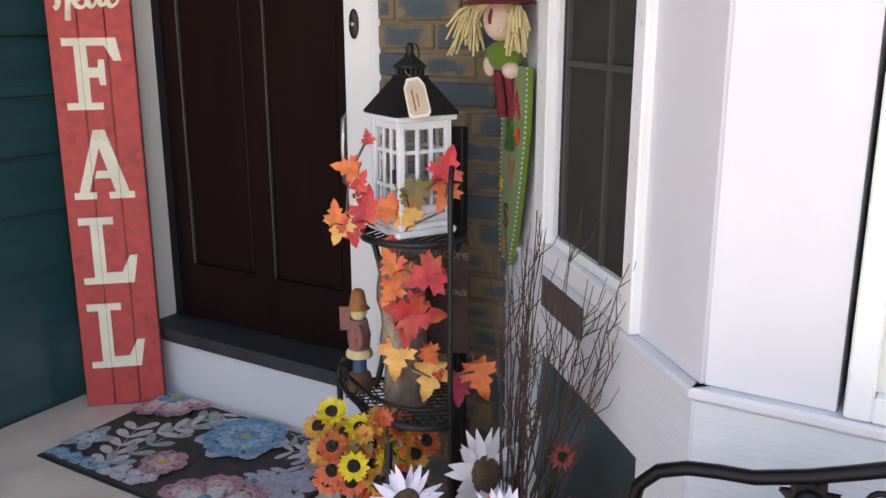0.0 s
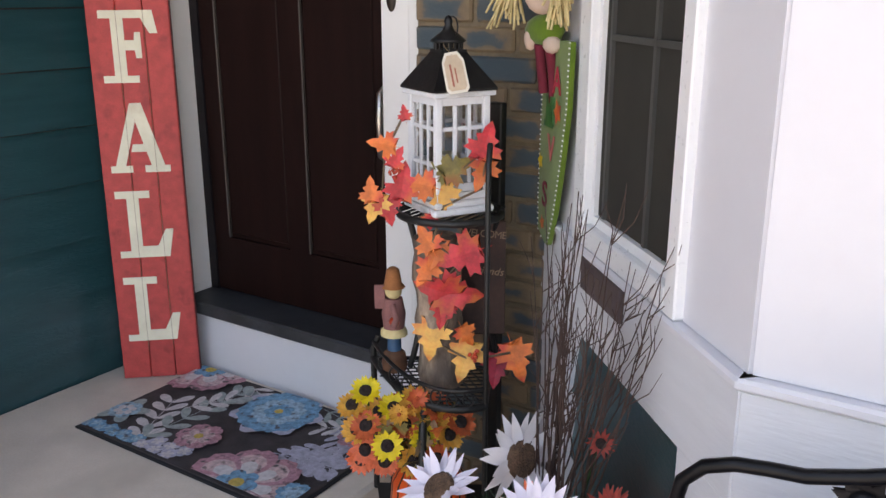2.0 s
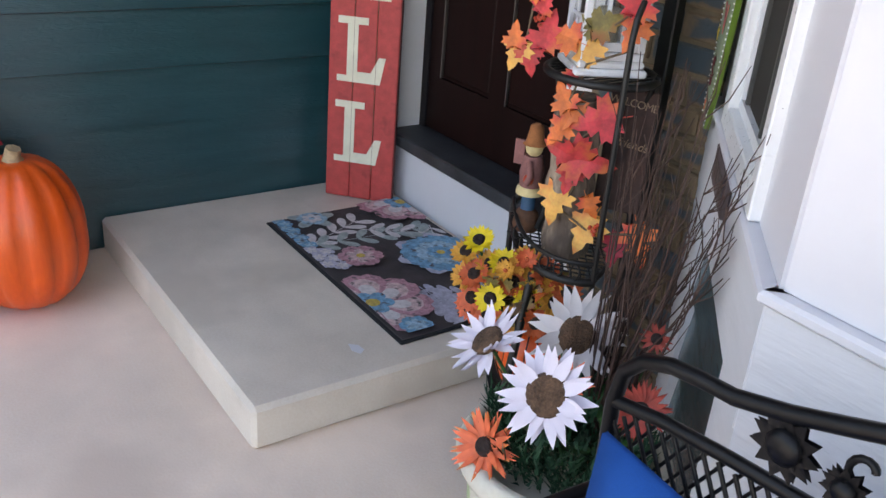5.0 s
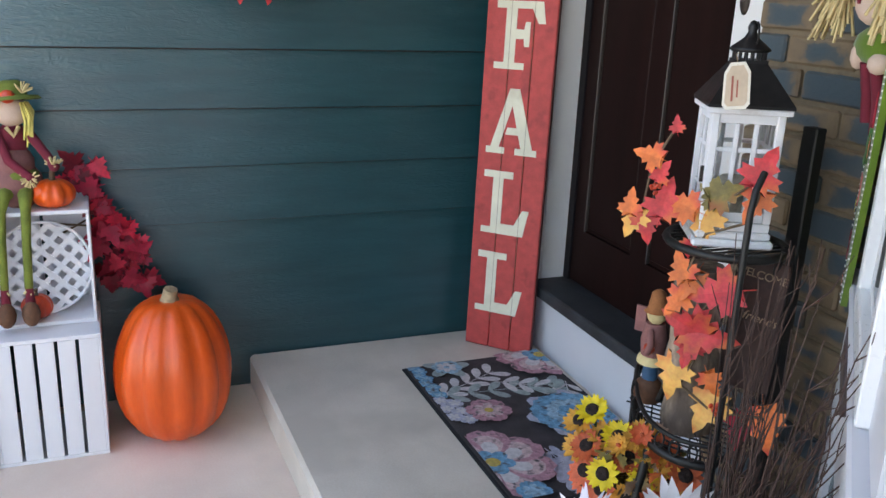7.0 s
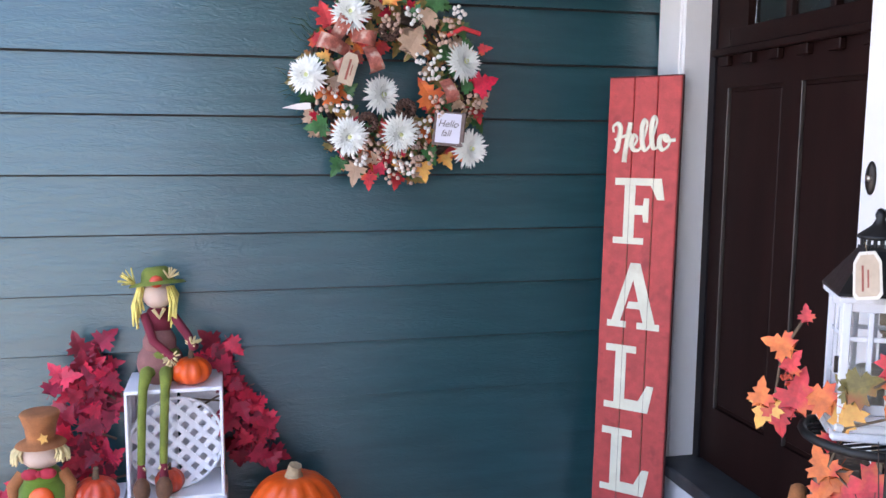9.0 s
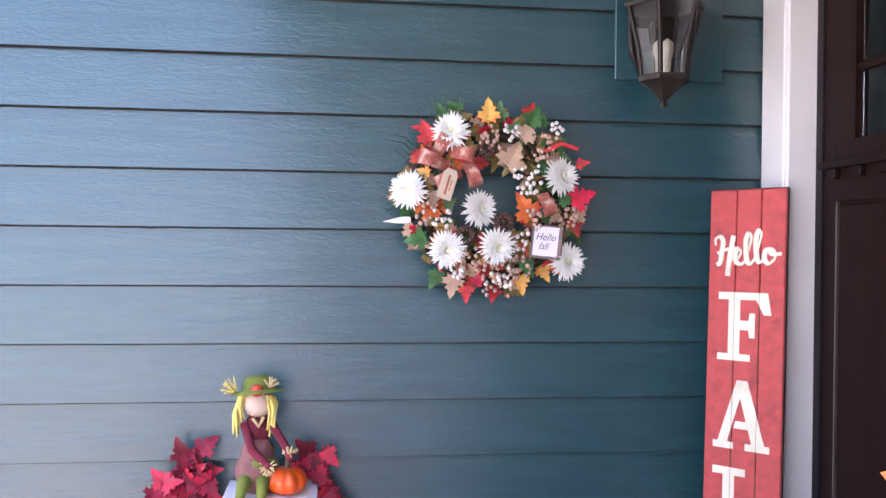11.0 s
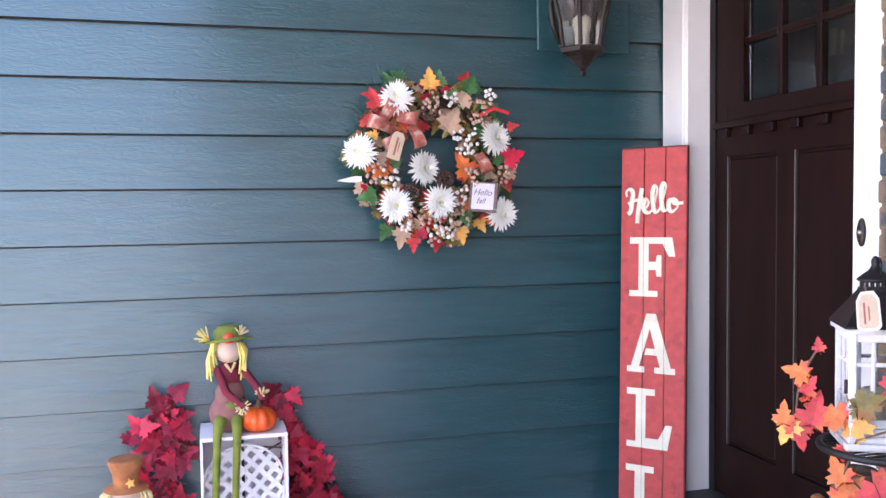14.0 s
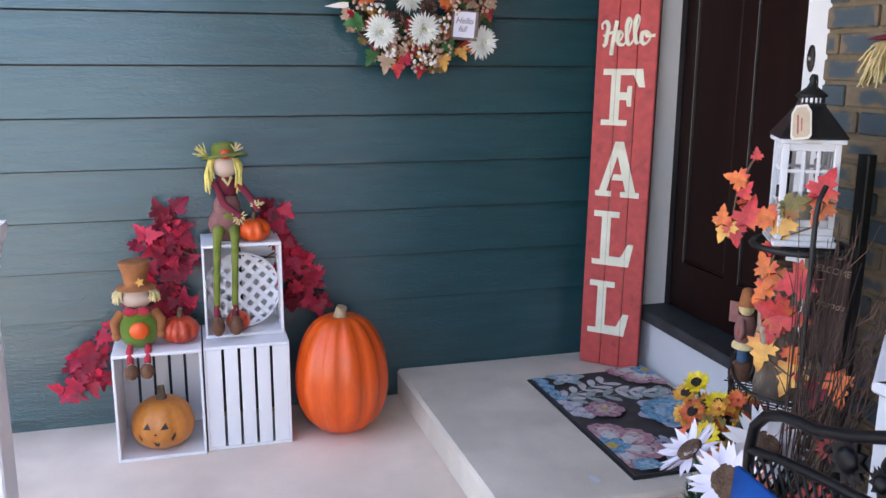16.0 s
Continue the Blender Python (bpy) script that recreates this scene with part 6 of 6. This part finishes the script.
g.ball((0.004, 0.0, 0.12), (0.044, 0.048, 0.05), 1, 14)
g.ball((0.012, 0.012, 0.09), (0.044, 0.045, 0.022), 0, 14)
g.ball((0.0, 0, 0.185), (0.034, 0.040, 0.050), 2, 14)
g.ball((0.004, 0.0, 0.262), (0.040, 0.045, 0.042), 3, 16)
g.T = pose(0, 0, 0.29, 5, -9, 0) @ pose(0, 0, -0.286)
g.lathe([(0.080, 0.284), (0.072, 0.293), (0.046, 0.296), (0.041, 0.323), (0.030, 0.336), (0.0, 0.338)], (0, 0, 0), 20, 0)
g.T = Matrix()
g.ball((0.045, 0.0, 0.305), (0.016, 0.020, 0.018), 7, 10)
tuft(g, (0.04, 0.035, 0.315), 5, 9, 0.03, (0.2, 0.5, 1.0))
tuft(g, (0.03, -0.06, 0.30), 4, 14, 0.045, (0.1, -1.0, 0.7))
hair(g, (0.004, 0, 0.262), 0.043, 4, 30, 0.075, 0.010)
hair(g, (0.004, -0.008, 0.262), 0.046, 4, 26, 0.12, 0.018)
for s in (-1, 1):
    hip = Vector((0.03, s * 0.022, 0.045))
    knee = Vector((0.075, s * 0.030 - 0.012, 0.015))
    foot_p = Vector((0.100, s * 0.030 - 0.022, -0.205))
    g.tube([hip, hip.lerp(knee, 0.6) + Vector((0, 0, 0.018)), knee + Vector((0.012, 0, -0.01)), knee.lerp(foot_p, 0.4) + Vector((0.016, 0, 0)), foot_p], [0.022, 0.020, 0.013, 0.0115, 0.011], 0, n=8)
    tuft(g, foot_p, 5, 10, 0.022, (0.1, 0, -1.0))
    g.tube([foot_p, foot_p + Vector((0.0, 0, -0.045))], [0.010, 0.013], 2, n=8)
    g.ball(foot_p + Vector((0.012, 0, -0.072)), (0.030, 0.024, 0.036), 6, 12)
    sh = Vector((0.015, s * 0.038, 0.205))
    hand_p = Vector((0.085, 0.068 + s * 0.030, 0.095 + (0.03 if s > 0 else 0.0)))
    g.tube([sh, sh.lerp(hand_p, 0.5) + Vector((0.012, s * 0.012, -0.012)), hand_p], [0.013, 0.012, 0.012], 2, n=8)
    g.ball(hand_p, 0.015, 2, 8)
    tuft(g, hand_p, 5, 20, 0.028, (0.5, 0.3 * s, -0.3 if s < 0 else 0.7))
g.tube([(0.03, 0.018, 0.225), (0.042, 0.005, 0.20), (0.038, -0.012, 0.225)], 0.006, 5, n=5)
single("scarecrow_doll", g, [M["felt_moss"], M["mauve"], M["felt_wine"], M["skin"], M["straw_y"], M["straw"], M["boot"], M["pumpkin_red"]], "cloth scarecrow doll in green hat sitting with dangling legs", "doll", pose(0.160, 0.646, 0.746, 0, 0, 0) @ Matrix.Diagonal((1.06, 1.06, 1.06, 1)))

# short sitting doll: 0 green, 1 red, 2 cloth, 3 straw, 4 rust, 5 pumpkin, 6 boots, 7 yellow
g = G()
g.ball((0, 0, 0.062), (0.056, 0.068, 0.068), 0, 16)
g.ball((0, 0, 0.105), (0.044, 0.052, 0.045), 0, 14)
g.ball((0.050, 0.004, 0.068), (0.014, 0.032, 0.030), 5, 12)
g.ball((0.0, 0, 0.175), (0.046, 0.054, 0.042), 2, 16)
for s in (-1, 1):
    g.ball((0.046, s * 0.022, 0.134), (0.012, 0.024, 0.016), 1, 10)
    g.tube([(0.0, s * 0.050, 0.120), (0.015, s * 0.074, 0.09), (0.02, s * 0.070, 0.055)], [0.018, 0.017, 0.014], 4, n=8)
    g.ball((0.022, s * 0.070, 0.045), 0.016, 4, 8)
    g.tube([(0.045, s * 0.028, 0.012), (0.075, s * 0.030, 0.006), (0.095, s * 0.026, -0.030)], 0.011, 1, n=8)
    tuft(g, (0.096, s * 0.026, -0.03), 3, 8, 0.018, (0.3, 0, -1))
    g.ball((0.105, s * 0.024, -0.055), (0.024, 0.024, 0.026), 6, 12)
g.ball((0.047, 0, 0.134), 0.010, 1, 8)
hair(g, (0, 0, 0.178), 0.050, 3, 70, 0.05, 0.026)
g.lathe([(0.066, 0.203), (0.056, 0.211), (0.038, 0.213), (0.036, 0.225)], (0, 0, 0), 18, 4)
g.lathe([(0.037, 0.225), (0.040, 0.25), (0.052, 0.288), (0.048, 0.294), (0.0, 0.290)], (0, 0, 0), 18, 4)
g.add([(0.050, 0.016 + 0.016 * (1.0 if k % 2 else 0.5) * math.cos(k * 0.628), 0.232 + 0.018 * (1.0 if k % 2 else 0.5) * math.sin(k * 0.628)) for k in range(10)], [list(range(10))], 7)
single("scarecrow_doll", g, [M["felt_green"], M["felt_red"], M["skin"], M["straw"], M["hat_rust"], M["pumpkin"], M["boot"], M["l_yellow"]], "plump cloth scarecrow doll in green overalls sitting on a crate", "doll", pose(0.265, 0.318, 0.398) @ Matrix.Diagonal((1.06, 1.06, 1.06, 1)))

# ---- wreath ----
WY, WZ, WR = 1.385, 1.672, 0.245
wr = thing("wreath", "autumn wreath with white mums, leaves, berries and plaid ribbon", "wreath", pose(0, 0, 0))
rw = random.Random(21)


def wp(y, z, x=0.10):
    return Vector((x, y, z))


for k in range(7):
    ph = rw.uniform(0, 6)
    pts = []
    for i in range(36):
        a = 2 * math.pi * i / 36
        r = WR + 0.035 * math.sin(3 * a + ph) + rw.uniform(-0.01, 0.01)
        pts.append((0.045 + 0.022 * math.cos(4 * a + ph), WY + r * math.cos(a), WZ + r * math.sin(a)))
    part("vine", G().tube(pts, 0.008, n=5, closed=True), M["vine"], wr)
WREATH_LEAVES = ["l_tan", "l_olive", "l_orange", "l_green", "l_red", "l_tan", "l_green", "l_olive", "l_yellow", "burg2"]
for i in range(230):
    a, r = rw.uniform(0, 6.283), rw.uniform(0.14, 0.315)
    p = wp(WY + r * math.cos(a), WZ + r * math.sin(a), rw.uniform(0.045, 0.095))
    k = rw.choice(WREATH_LEAVES)
    leaf(wr, k, rw.choice((0.05, 0.065)), facing(p, (1, rw.uniform(-0.6, 0.6), rw.uniform(-0.6, 0.6)), rw.uniform(0, 360)))
for key, y, z, s, sp in (("l_yellow", 1.371, 1.955, 0.085, 90), ("l_tan", 1.452, 1.81, 0.11, 60), ("l_tan", 1.50, 1.893, 0.085, 50), ("l_orange", 1.497, 1.644, 0.105, 120), ("l_tan", 1.256, 1.39, 0.08, 260), ("l_red", 1.301, 1.365, 0.06, 270), ("l_yellow", 1.483, 1.395, 0.07, 280), ("burg2", 1.684, 1.68, 0.10, 20), ("l_red", 1.169, 1.880, 0.085, 110), ("l_green", 1.14, 1.536, 0.08, 190), ("l_green", 1.199, 1.41, 0.07, 240), ("l_green", 1.522, 1.940, 0.08, 60), ("l_green", 1.219, 1.945, 0.07, 120), ("l_green", 1.632, 1.67, 0.06, 0), ("l_green", 1.504, 1.446, 0.07, 300)):
    m = facing(wp(y, z, 0.115), (1, 0.05, 0.1))
    zax = Vector((1, 0.05, 0.1)).normalized()
    ex = Vector((0, math.cos(radians(sp)), math.sin(radians(sp))))
    ex = (ex - zax * ex.dot(zax)).normalized()
    ey = zax.cross(ex)
    leaf(wr, key, s, Matrix(((ex.x, ey.x, zax.x, 0.115), (ex.y, ey.y, zax.y, y - ex.y * s * 0.4), (ex.z, ey.z, zax.z, z - ex.z * s * 0.4), (0, 0, 0, 1))))
mum = G()
for ringi, (n, ln, li, b) in enumerate(((26, 0.062, -0.05, 0.006), (26, 0.060, 0.12, 0.005), (22, 0.052, 0.3, 0.004), (18, 0.042, 0.5, 0.003), (12, 0.026, 0.8, 0.002))):
    for i in range(n):
        mum.T = Matrix.Translation((0, 0, 0.0055 * ringi)) @ pose(0, 0, 0, 0, -ringi * 9, 360 * (i + 0.5 * (ringi % 2)) / n + rw.uniform(-5, 5))
        mum.petal(ln * rw.uniform(0.88, 1.08), 0.0125, lift=li * 0.6, base=b, tip=0.9)
mum_mesh = mum.mesh("mum_petals", M["mum"])
core = G().ball((0, 0, 0.022), (0.010, 0.010, 0.009), n=10).mesh("mum_centre", M["mum_c"])
for y, z, d in ((1.244, 1.885, (1, -0.1, 0.2)), (1.11, 1.693, (1, -0.3, 0.0)), (1.337, 1.635, (1, 0.5, 0.1)), (1.399, 1.516, (1, 0.1, -0.2)), (1.236, 1.505, (1, 0, -0.1)), (1.608, 1.744, (1, 0.4, 0.2)), (1.632, 1.469, (1, 0.25, -0.05))):
    fl = part("mum", mum_mesh, None, wr, "white silk chrysanthemum", m=facing(wp(y, z, 0.125), d, rw.uniform(0, 90)))
    part("mum_centre", core, None, fl)
for key, y, z, n, sp in (("berry_w", 1.215, 1.604, 14, 0.032), ("berry_w", 1.449, 1.885, 13, 0.026), ("berry_w", 1.598, 1.901, 9, 0.022), ("berry_w", 1.485, 1.535, 12, 0.03), ("berry_t", 1.402, 1.41, 34, 0.055), ("berry_w", 1.408, 1.43, 18, 0.045), ("berry_w", 1.500, 1.735, 28, 0.045), ("berry_t", 1.56, 1.84, 22, 0.045), ("berry_t", 1.64, 1.615, 16, 0.035), ("berry_t", 1.17, 1.62, 18, 0.035), ("berry_w", 1.27, 1.43, 10, 0.03), ("berry_t", 1.31, 1.47, 22, 0.04), ("berry_t", 1.53, 1.60, 18, 0.035), ("berry_t", 1.37, 1.87, 20, 0.04), ("berry_t", 1.48, 1.45, 24, 0.04)):
    g = G()
    for i in range(n):
        g.ball((0.115 + rw.uniform(-0.01, 0.02), y + rw.uniform(-sp, sp), z + rw.uniform(-sp, sp)), rw.uniform(0.0055, 0.0085), n=6)
    part("berry_cluster", g, M[key], wr)
for y, z in ((1.371, 1.84), (1.425, 1.594), (1.30, 1.55)):
    g = G()
    for i in range(7):
        for j in range(9):
            a = 2 * math.pi * j / 9 + i * 0.35
            r = 0.030 * math.sin(0.4 + 2.3 * i / 7)
            g.ball((0.075 + i * 0.008, y + r * math.cos(a), z + r * math.sin(a)), (0.006, 0.008, 0.006), n=6)
    part("pine_cone", g, M["cone"], wr)
for y, z, a, ln in ((1.30, 1.79, 20, 0.10), (1.19, 1.80, 150, 0.11), (1.24, 1.77, 250, 0.12), (1.28, 1.76, 300, 0.11), (1.25, 1.82, 80, 0.09), (1.55, 1.69, 20, 0.09)):
    g = G()
    vs = []
    for i in range(11):
        t = i / 10
        for s in (-0.022, 0.022):
            vs.append((0.015 + 0.04 * math.sin(math.pi * t), 0.85 * ln * math.sin(math.pi * t * 0.5), 0.85 * s * (1 + 0.4 * t)))
    g.add(vs, [[2 * i, 2 * i + 1, 2 * i + 3, 2 * i + 2] for i in range(10)], 0, True)
    part("ribbon_loop", g, M["ribbon"], wr, "plaid rust ribbon loop", m=Matrix.Translation((0.10, y, z)) @ Matrix.Rotation(radians(a - 90), 4, "X"))
part("curl", G().tube([(0.11, 1.56, 1.83), (0.12, 1.61, 1.855), (0.11, 1.67, 1.84)], 0.008, n=6), M["l_red"], wr)
part("feather", G().petal(0.09, 0.022, lift=0.05).mesh("feather", M["berry_w"]), None, wr, m=Matrix.Translation((0.10, 1.12, 1.60)) @ pose(0, 0, 0, 0, 90, 0) @ pose(0, 0, 0, 0, 0, -85))
g = G()
for i in range(60):
    a, r = rw.uniform(1.9, 3.6), rw.uniform(0.24, 0.34)
    o = Vector((0.06, WY + r * math.cos(a), WZ + r * math.sin(a)))
    e = o + Vector((rw.uniform(0, 0.03), math.cos(a) * 0.04 + rw.uniform(-0.02, 0.02), math.sin(a) * 0.04 + rw.uniform(-0.02, 0.02)))
    g.tube([o, e], 0.0012, n=3)
part("pine_sprig", g, M["pine"], wr)
t2 = thing("harvest_tag", "small kraft paper tag tied on the wreath", "tag", Matrix.Translation((0.180, 1.230, 1.712)) @ facing((0, 0, 0), (1, 0.1, 0.1)) @ pose(0, 0, 0, 0, 0, -18))
tq = [(-0.024, -0.050), (0.024, -0.050), (0.024, 0.034), (0.014, 0.050), (-0.014, 0.050), (-0.024, 0.034)]
part("card", G().prism(tq, -0.0015, 0.0), M["tag"], t2)
part("text_bar", G().box((-0.004, -0.036, 0.0005), (0.003, 0.03, 0.001)).box((0.008, -0.02, 0.0005), (0.011, 0.015, 0.001)), M["ink_red"], t2)
cd = thing("framed_card", "little dark framed card with the words Hello Fall on the wreath", "card", Matrix.Translation((0.14, 1.560, 1.532)) @ Matrix(((0, 0, 1, 0), (1, 0, 0, 0), (0, 1, 0, 0), (0, 0, 0, 1))) @ pose(0, 0, 0, -4, -22, -5) @ Matrix.Diagonal((0.84, 0.90, 1, 1)))
part("frame", G().box((-0.062, -0.062, -0.012), (0.062, 0.062, 0.0), bev=0.003), M["card_wood"], cd)
part("paper", G().box((-0.050, -0.052, 0.0004), (0.046, 0.054, 0.001)), M["paper"], cd)
writing("lettering", "Hello", 0.036, M["ink"], cd, pose(-0.004, 0.016, 0.0018), shear=0.3, depth=0.0003)
writing("lettering", "fall", 0.034, M["ink"], cd, pose(-0.010, -0.018, 0.0018), shear=0.3, depth=0.0003)

# ---- wall lantern over the sign ----
block = single("siding_block", G().box((-0.012, 1.83, 2.095), (0.0055, 2.215, 2.56), bev=0.002), M["siding"], "teal painted mounting block on the siding", "mounting block", kind="structure")
sc = thing("wall_lantern", "black outdoor wall lantern with tapering glass panes", "wall lantern", pose(0.172, 1.940, 2.078, 0, 0, 30) @ Matrix.Diagonal((1.44, 1.44, 1.02, 1)))


g = G().lathe([(0.0, -0.105), (0.008, -0.10), (0.010, -0.088), (0.006, -0.080), (0.018, -0.066), (0.026, -0.05), (0.040, -0.034), (0.060, -0.020), (0.062, -0.006), (0.050, 0.0)], n=6, smooth=False)
part("bottom_finial", g, M["bronze"], sc)
g = G().lathe([(0.094, 0.215), (0.096, 0.226), (0.078, 0.245), (0.072, 0.285), (0.050, 0.315), (0.022, 0.335), (0.024, 0.36), (0.0, 0.375)], n=6, smooth=False)
part("roof", g, M["bronze"], sc)
for i in range(6):
    a = 2 * math.pi * i / 6
    c, s = math.cos(a), math.sin(a)
    part("rib", G().tube([(0.054 * c, 0.054 * s, 0.0), (0.062 * c, 0.062 * s, 0.09), (0.084 * c, 0.084 * s, 0.215)], 0.0055, n=4), M["bronze"], sc)
    b = a + math.pi / 3
    c2, s2 = math.cos(b), math.sin(b)
    g = G().add([(0.051 * c, 0.051 * s, 0.001), (0.051 * c2, 0.051 * s2, 0.001), (0.059 * c2, 0.059 * s2, 0.09), (0.081 * c2, 0.081 * s2, 0.214), (0.081 * c, 0.081 * s, 0.214), (0.059 * c, 0.059 * s, 0.09)], [[0, 1, 2, 5], [5, 2, 3, 4]])
    part("pane", g, M["glass"], sc)
part("bulb", G().lathe([(0.010, 0.0), (0.010, 0.05), (0.016, 0.08), (0.014, 0.105), (0.0, 0.12)], n=12), M["candle"], sc)
g = G()
g.T = sc.matrix_basis.inverted()
g.tube([(0.014, 1.96, 2.16), (0.05, 1.90, 2.12), (0.07, 1.868, 2.17), (0.065, 1.858, 2.25), (0.06, 1.87, 2.34), (0.09, 1.91, 2.405), (0.155, 1.945, 2.415)], 0.011, n=6)
part("arm", g, M["bronze"], sc)
g = G()
g.T = sc.matrix_basis.inverted()
g.box((0.0125, 1.91, 2.10), (0.028, 2.01, 2.34), bev=0.006)
part("back_plate", g, M["bronze"], sc)

# ---- porch rail post with a wide cap ----
rp = thing("railing_post", "white painted porch railing post with a sloped cap", "railing post", pose(1.724, 0.126, 0.0) @ Matrix.Diagonal((1, 1, 1.012, 1)))
part("shaft", G().box((-0.052, -0.052, 0.0), (0.052, 0.052, 1.005), bev=0.004), M["white"], rp)
part("neck", G().box((-0.060, -0.060, 1.0055), (0.060, 0.060, 1.03), bev=0.004), M["white"], rp)
g = G()
g.T = pose(0, 0, 0, 0, 0, 45)
g.lathe([(0.062 * 1.414, 1.0305), (0.076 * 1.414, 1.075), (0.076 * 1.414, 1.095), (0.0, 1.105)], n=4, smooth=False)
part("cap", g, M["white"], rp)

# ---- brick pier beside the door, brick by brick ----
CH, BL = 0.0708, 0.200
pier = single("brick_pier", G().box((1.252, 2.302, 0.0), (1.688, 2.3145, TOP)), M["mortar"], "pier of tumbled tan and slate-blue bricks beside the door", "brick wall", kind="structure")
shapes = {}


def brick_mesh(w, v):
    key = (round(w, 3), v)
    if key not in shapes:
        rv = random.Random(v * 31 + int(w * 1000))
        bm = bmesh.new()
        bmesh.ops.create_cube(bm, size=1.0)
        for q in bm.verts:
            q.co = Vector((q.co.x * w, q.co.y * 0.034, q.co.z * (CH - 0.011)))
        bmesh.ops.bevel(bm, geom=bm.edges[:], offset=0.005, segments=1, affect="EDGES")
        for q in bm.verts:
            q.co += Vector((rv.uniform(-0.0012, 0.0012), rv.uniform(-0.0015, 0.0015), rv.uniform(-0.0012, 0.0012)))
        me = bpy.data.meshes.new("brick")
        bm.to_mesh(me)
        bm.free()
        me.materials.append(M["brick"])
        shapes[key] = me
    return shapes[key]


rk = random.Random(9)
course, z = 0, 0.0
while z < TOP - CH:
    x = 1.252 - (0.0 if course % 2 else BL * 0.5) - 0.02 * (course % 3)
    while x < 1.685:
        a, b = max(x, 1.252), min(x + BL - 0.011, 1.692)
        if b - a > 0.03:
            part("brick", brick_mesh(round((b - a) / 0.01) * 0.01 - 0.001, rk.randint(0, 2)), None, pier, m=pose((a + b) / 2, 2.308 + rk.uniform(-0.003, 0.003), z + CH / 2, 0, 0, rk.uniform(-0.6, 0.6)))
        x += BL
    course += 1
    z += CH
